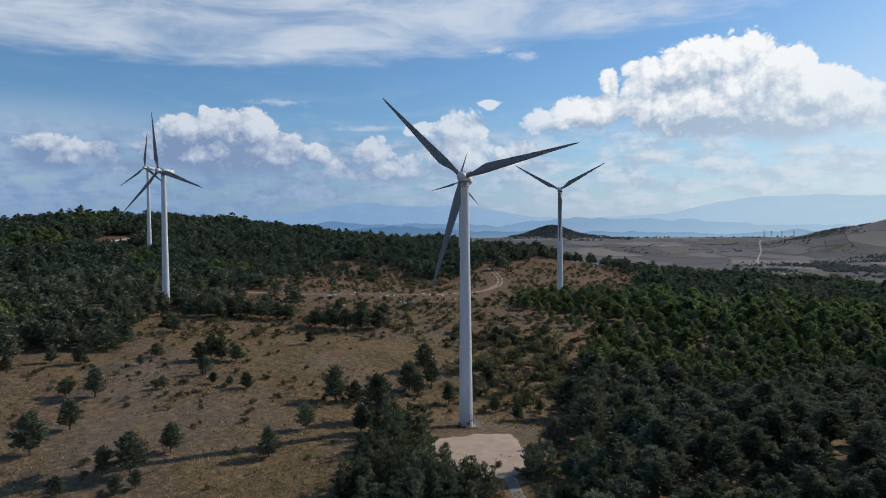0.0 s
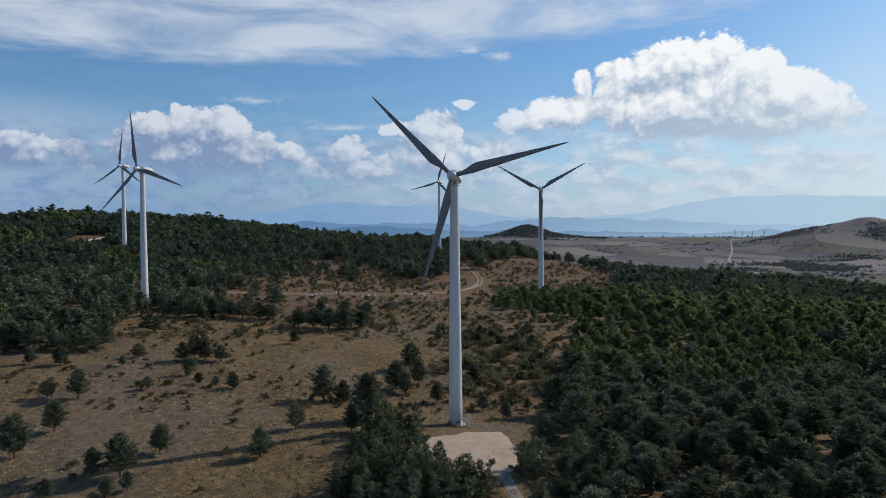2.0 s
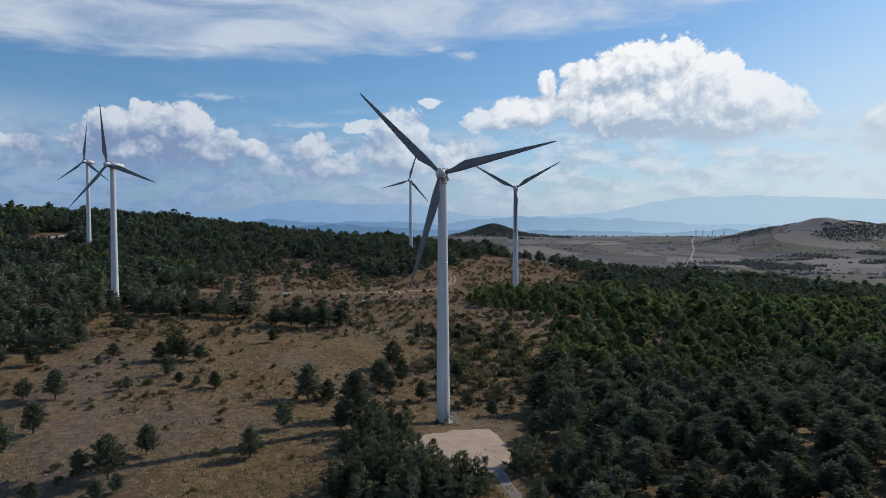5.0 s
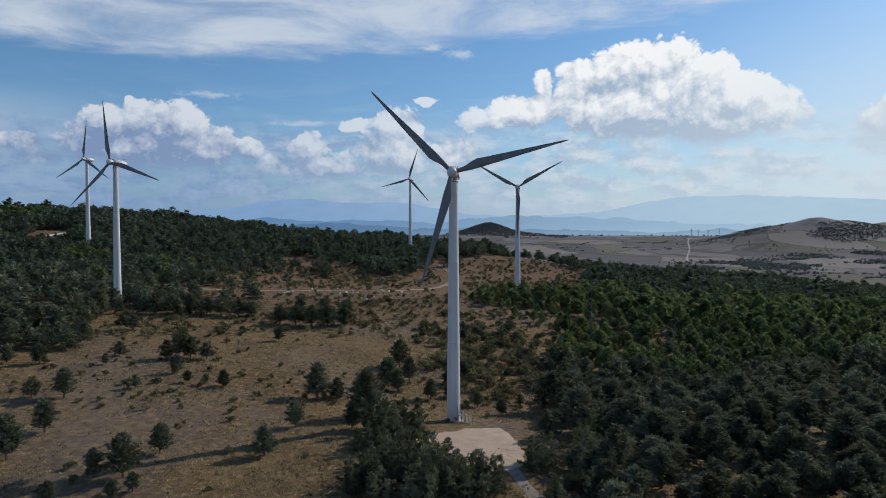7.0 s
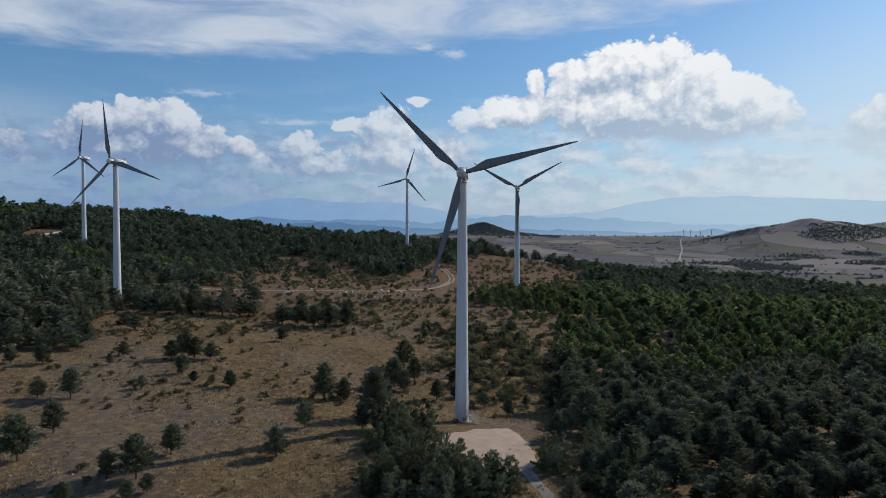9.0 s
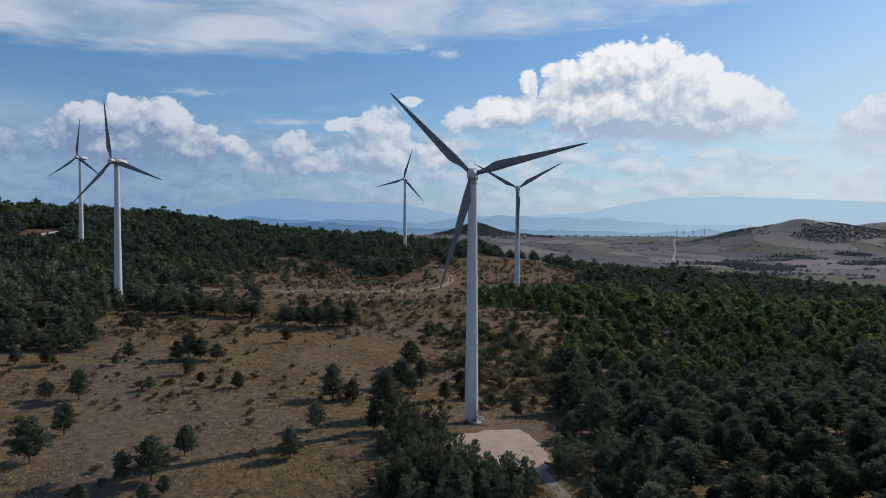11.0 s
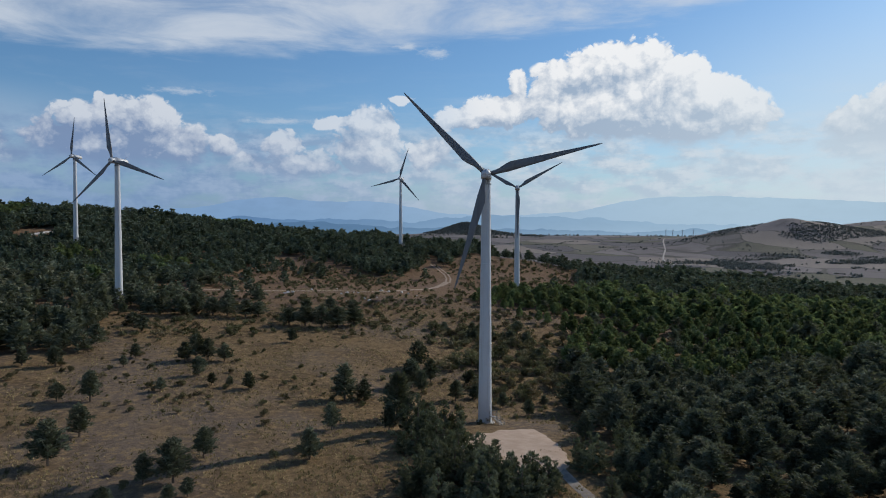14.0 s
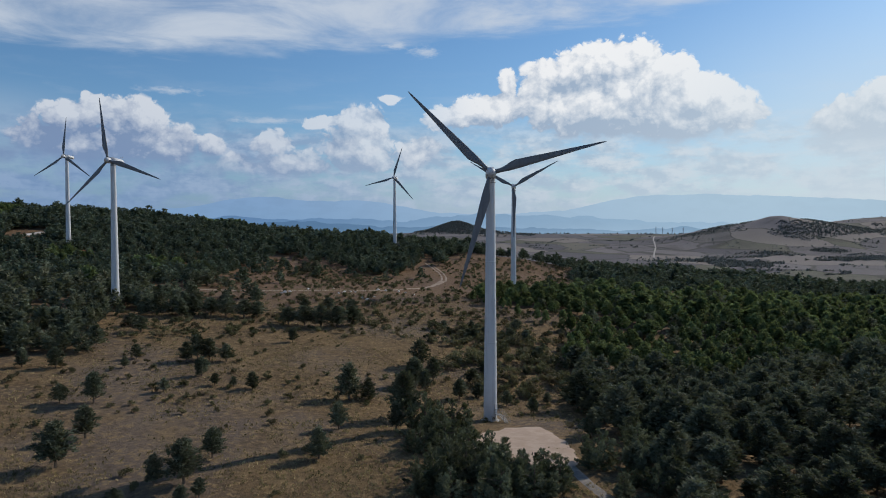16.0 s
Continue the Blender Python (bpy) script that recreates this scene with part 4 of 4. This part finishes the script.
# ---- turbines ----
def lathe(profile, sides=40):
    bm = bmesh.new()
    rings = [[bm.verts.new((r * math.cos(2 * math.pi * j / sides), r * math.sin(2 * math.pi * j / sides), z)) for j in range(sides)] for r, z in profile]
    for a, b in zip(rings, rings[1:]):
        for j in range(sides):
            bm.faces.new((a[j], a[(j + 1) % sides], b[(j + 1) % sides], b[j]))
    bm.faces.new(rings[0][::-1])
    bm.faces.new(rings[-1])
    return bm


def box(bm, cx, cy, cz, sx, sy, sz, m=None):
    made = bmesh.ops.create_cube(bm, size=1)["verts"]
    for v in made:
        v.co = Vector((cx + v.co.x * sx, cy + v.co.y * sy, cz + v.co.z * sz))
        if m:
            v.co = m @ v.co
    return made


def blade_mesh(length=21.6):
    """A blade along +Z: round root, broad shoulder, long twisted taper."""
    bm = bmesh.new()
    n, last = 18, None
    for r in (0.0, 0.7, 1.4, 2.2, 3.2, 4.3, 5.5, 7.5, 10, 13, 16, 19, 20.8, 21.6, 22.0):
        t = r / 22.0
        if r < 4.3:
            s = float(ease(r, 0.9, 4.3))
            chord, thick = 0.85 + 0.95 * s, 0.85 - 0.40 * s
        else:
            u = (r - 4.3) / 17.7
            chord, thick = 1.8 * (1 - u) ** 1.05 + 0.26 * u, 0.45 * (1 - u) ** 1.1 + 0.05
            if r > 21:
                chord *= 0.75 if r < 21.8 else 0.3
        form = float(ease(r, 0.9, 4.3))
        twist = radians(15) * (1 - t) ** 2 + radians(1)
        ring = []
        for j in range(n):
            a = 2 * math.pi * j / n
            cx, cy = math.cos(a), math.sin(a)
            x_round, y_round = 0.5 * chord * cx, 0.5 * thick * cy
            xs = 0.5 * (1 + cx)
            y_foil = thick * 0.5 * cy * (0.25 + 1.1 * (1 - xs)) * (1 if cy > 0 else 0.7)
            x_foil = -0.30 * chord + chord * xs
            x = x_round * (1 - form) + x_foil * form
            y = y_round * (1 - form) + y_foil * form
            ring.append(bm.verts.new((x * math.cos(twist) - y * math.sin(twist), x * math.sin(twist) + y * math.cos(twist), r * length / 22)))
        if last:
            for j in range(n):
                bm.faces.new((last[j], last[(j + 1) % n], ring[(j + 1) % n], ring[j]))
        else:
            bm.faces.new(ring[::-1])
        last = ring
    bm.faces.new(last)
    return bm


HUB = 48.0


def make_turbine(x, y, z, spin, label, facing=192.0, entry=True):
    """A three-bladed turbine: +Y of the head points out through the hub. facing: compass degrees of that way."""
    root = tagged(new("wind_turbine"), label, "wind turbine", "turbines of the wind farm")
    root.matrix_basis = pose(x, y, z)
    part("foundation", lathe([(1.95, -1.2), (1.95, 0.22), (1.85, 0.28)], 32), CONCRETE, root, "round concrete foundation")
    zs = (0.15, 15.6, 31.2, HUB - 1.25)
    rad = lambda q: 1.34 - 0.52 * q / HUB
    for a, b in zip(zs, zs[1:]):
        sec = part("tower_section", lathe([(rad(a), a), (rad(a) + 0.03, a), (rad(a) + 0.03, a + 0.12), (rad(a), a + 0.13), (rad(a), a + 0.18), (rad((a + b) / 2), (a + b) / 2), (rad(b), b - 0.14), (rad(b), b - 0.09), (rad(b) + 0.02, b - 0.08), (rad(b) + 0.02, b)]), TOWER, root, smooth=False)
        sec.data.polygons.foreach_set("use_smooth", np.array([abs(p.normal.z) < 0.5 for p in sec.data.polygons]))
    head = pose(0, 0, HUB, 0, 0, -facing) @ pose(0, 0, 0, 5, 0, 0)
    # nacelle: a bevelled body that narrows to the rear
    bm = bmesh.new()
    for v in box(bm, 0, -1.6, 0.25, 2.1, 6.4, 2.1):
        if v.co.y < -3:
            v.co.z = 0.25 + (v.co.z - 0.25) * 0.8 + 0.12
            v.co.x *= 0.86
        if v.co.z > 0.5:
            v.co.x *= 0.86
    bmesh.ops.bevel(bm, geom=bm.edges[:], offset=0.32, segments=3, affect="EDGES")
    bmesh.ops.transform(bm, matrix=head, verts=bm.verts)
    nac = part("nacelle", bm, TOWER, root, "white rounded nacelle housing", True)
    bm = bmesh.new()
    box(bm, 0, -4.1, 1.45, 0.06, 0.06, 1.1)
    box(bm, 0, -4.1, 1.95, 0.9, 0.05, 0.05)
    box(bm, 0.42, -4.1, 2.08, 0.14, 0.14, 0.2)
    box(bm, -0.42, -4.1, 2.08, 0.14, 0.14, 0.2)
    bmesh.ops.transform(bm, matrix=head, verts=bm.verts)
    part("wind_vane", bm, STEEL, nac, "small steel mast with wind sensors")
    bm = lathe([(0.95, -1.55), (0.95, -1.35), (0.80, -1.32), (0.80, -0.55)], 28)
    bmesh.ops.transform(bm, matrix=pose(0, 0, HUB), verts=bm.verts)
    part("yaw_ring", bm, STEEL, root)
    bm = lathe([(0.86, 1.65), (0.95, 1.9), (0.95, 2.95), (0.84, 3.3), (0.60, 3.6), (0.30, 3.78), (0.05, 3.83)], 32)
    bmesh.ops.transform(bm, matrix=head @ pose(0, 0, 0, -90), verts=bm.verts)
    part("hub", bm, TOWER, root, "white rounded hub", True)
    axle = head @ pose(0, 2.45, 0)
    for i in range(3):
        turn = spin + 120 * i
        bm = blade_mesh()
        # seen from the front the head's +X lies to the left, so a positive turn about +Y lifts towards the left
        m = axle @ pose(0, 0, 0, 0, turn, 0) @ pose(0, 0, 0.85) @ pose(0, 0, 0, 0, 0, 0)
        bmesh.ops.transform(bm, matrix=m, verts=bm.verts)
        part("blade", bm, BLADE, root, "long grey tapered blade", True)
    # doorway with steps, on the side of the pad
    side = pose(0, 0, 0, 0, 0, -(180 - ENTRY))
    bm = bmesh.new()
    box(bm, 0, 1.30, 2.75, 0.85, 0.12, 2.0)
    bmesh.ops.bevel(bm, geom=bm.edges[:], offset=0.04, segments=2, affect="EDGES")
    bmesh.ops.transform(bm, matrix=side, verts=bm.verts)
    part("door", bm, TOWER, root, "grey steel tower door")
    if entry:
        bm = bmesh.new()
        box(bm, 0, 1.85, 1.66, 1.0, 1.0, 0.06)
        bmesh.ops.transform(bm, matrix=side, verts=bm.verts)
        stair = part("stair", bm, STEEL, root, "galvanised steel entrance stair")
        for i in range(8):
            bm = bmesh.new()
            box(bm, 0, 2.45 + 0.24 * i, 1.46 - 0.19 * i, 0.9, 0.24, 0.04)
            bmesh.ops.transform(bm, matrix=side, verts=bm.verts)
            part("step", bm, STEEL, stair)
        for s in (-0.47, 0.47):
            bm = bmesh.new()
            tube(bm, [(s, 1.4, 2.7), (s, 2.35, 2.7), (s, 4.3, 1.05)], [0.03] * 3)
            tube(bm, [(s, 1.4, 2.2), (s, 2.35, 2.2), (s, 4.3, 0.55)], [0.025] * 3)
            tube(bm, [(s, 2.35, 1.6), (s, 4.3, 0.02)], [0.05] * 2)
            for yy, z0 in ((1.45, 1.66), (2.35, 1.66), (3.3, 0.9), (4.25, 0.1)):
                tube(bm, [(s, yy, 0.0 if yy < 2.4 else z0 - 0.2), (s, yy, 2.7 if yy < 2.4 else z0 + 1.0)], [0.03] * 2)
            bmesh.ops.transform(bm, matrix=side, verts=bm.verts)
            part("handrail", bm, STEEL, stair)
    return root


ENTRY = 45.0
for x, y, top, spin, facing, label in (
        (4.2, 134.3, 49.2, 45, 192, "tall white wind turbine with dark grey blades beside a gravel pad"),
        (-102.0, 256.0, 61.0, 12, 204, "white wind turbine rising from the pine wood"),
        (-177.5, 422.0, 76.8, -2, 204, "white wind turbine on the wooded ridge by a chalky track"),
        (51.3, 306.0, 55.6, 60, 194, "white wind turbine behind the bright leafy trees"),
        (12.5, 500.0, 71.4, -16, 205, "distant white wind turbine beyond the ridge")):
    make_turbine(x, y, top - HUB, spin, label, facing)


# ---- far trees ----
def build_far_trees():
    """Hedges, copses and wooded hills in the plain."""
    rng = np.random.default_rng(91)
    x, y = rng.uniform(150, 2300, 300000), rng.uniform(850, 3700, 300000)
    a = np.degrees(np.arctan2(x, y))
    hill = 0.9 * swell(x, y, 1370, 1960, 170, 110) + 0.9 * swell(x, y, 1760, 1960, 240, 130) + 0.6 * swell(x, y, 1180, 2180, 150, 50) + 0.5 * swell(x, y, 1390, 2120, 110, 50)
    hill = hill * (fractal(x, y, 150, 77) > -0.04)
    hill = np.maximum(hill, 1.5 * swell(x, y, 535, 3350, 150, 130) - 0.12)
    dale = (swell(x, y, 735, 1390, 90, 80) + swell(x, y, 850, 1500, 110, 70) + swell(x, y, 985, 1330, 150, 60) + swell(x, y, 1040, 1540, 140, 60) + swell(x, y, 1200, 1690, 130, 55) + swell(x, y, 1180, 1430, 150, 60)) * (fractal(x, y, 90, 3) > 0.0)
    hedge = 0.42 * (np.abs(fractal(x, y, 330, 55, 2)) < 0.009)
    keep = (a > 5) & (a < 46) & (rng.random(len(x)) < np.maximum(np.maximum(hill, dale), hedge) * 0.9 + 0.00005)
    x, y = x[keep], y[keep]
    v, f = crown("oak", 14, 0.45, 5)[:2]
    n = len(x)
    h = (rng.uniform(2.2, 5.4, n) * np.where(y > 2800, 1.9, np.where(y > 1800, 1.0, 1.1)))[:, None]
    t = rng.uniform(0, 6.28, n)[:, None]
    vx = (v[None, :, 0] * np.cos(t) - v[None, :, 1] * np.sin(t)) * h * 1.5 + x[:, None]
    vy = (v[None, :, 0] * np.sin(t) + v[None, :, 1] * np.cos(t)) * h * 1.5 + y[:, None]
    vz = v[None, :, 2] * h + ground(x, y)[:, None] - 1.0
    faces = (f[None] + (np.arange(n) * len(v))[:, None, None]).reshape(-1, 3)
    tagged(new("far_trees", mesh_of("far_trees", np.stack([vx, vy, vz], -1).reshape(-1, 3), faces, HAZED_LEAF)), "dark hedges and copses in the far fields", "trees", kind="stuff")
    return n


# leaf colours lifted to a pale grey-green: distance haze mixed into the base
HAZED_LEAF = foliage("hazed_far_leaves", (0.160, 0.178, 0.180), (0.215, 0.228, 0.218), (0.205, 0.208, 0.195), 0.2)
build_far_trees()


def make_pylon():
    """A lattice pylon with two pairs of arms."""
    root = tagged(new("pylon"), "grey lattice power pylon on the far hill", "pylon", "pylons of the power line")
    bm = bmesh.new()
    for sx in (-1, 1):
        for sy in (-1, 1):
            tube(bm, [(2.6 * sx, 2.6 * sy, -3), (1.0 * sx, 1.0 * sy, 19), (0.3 * sx, 0.3 * sy, 31)], [0.24, 0.2, 0.16], 4)
    for z0, z1, a, b in ((0, 9, 2.5, 1.8), (9, 17, 1.8, 1.15), (17, 25, 1.15, 0.65)):
        for sy in (-1, 1):
            tube(bm, [(-a, a * sy, z0), (b, b * sy, z1)], [0.18, 0.18], 4)
            tube(bm, [(a, a * sy, z0), (-b, b * sy, z1)], [0.18, 0.18], 4)
    part("mast", bm, PYLON, root)
    for z, w in ((21, 7.0), (27, 5.0)):
        bm = bmesh.new()
        tube(bm, [(-w, 0, z), (0, 0, z + 1.6), (w, 0, z)], [0.2, 0.35, 0.2], 4)
        tube(bm, [(-w, 0, z), (w, 0, z)], [0.2, 0.2], 4)
        part("cross_arm", bm, PYLON, root)
    return root


PYLON = plain_material("pylon_steel", (0.30, 0.33, 0.37), (0.36, 0.39, 0.43), 0.3, 0.7)
first = None
for az, r in ((24.7, 3250), (25.2, 3150), (25.9, 3050), (26.7, 2950)):
    x, y = r * math.sin(radians(az)), r * math.cos(radians(az))
    m = pose(x, y, gz(x, y), 0, 0, -az + 25)
    if first:
        copy_thing(first, m)
    else:
        first = make_pylon()
        first.matrix_basis = m
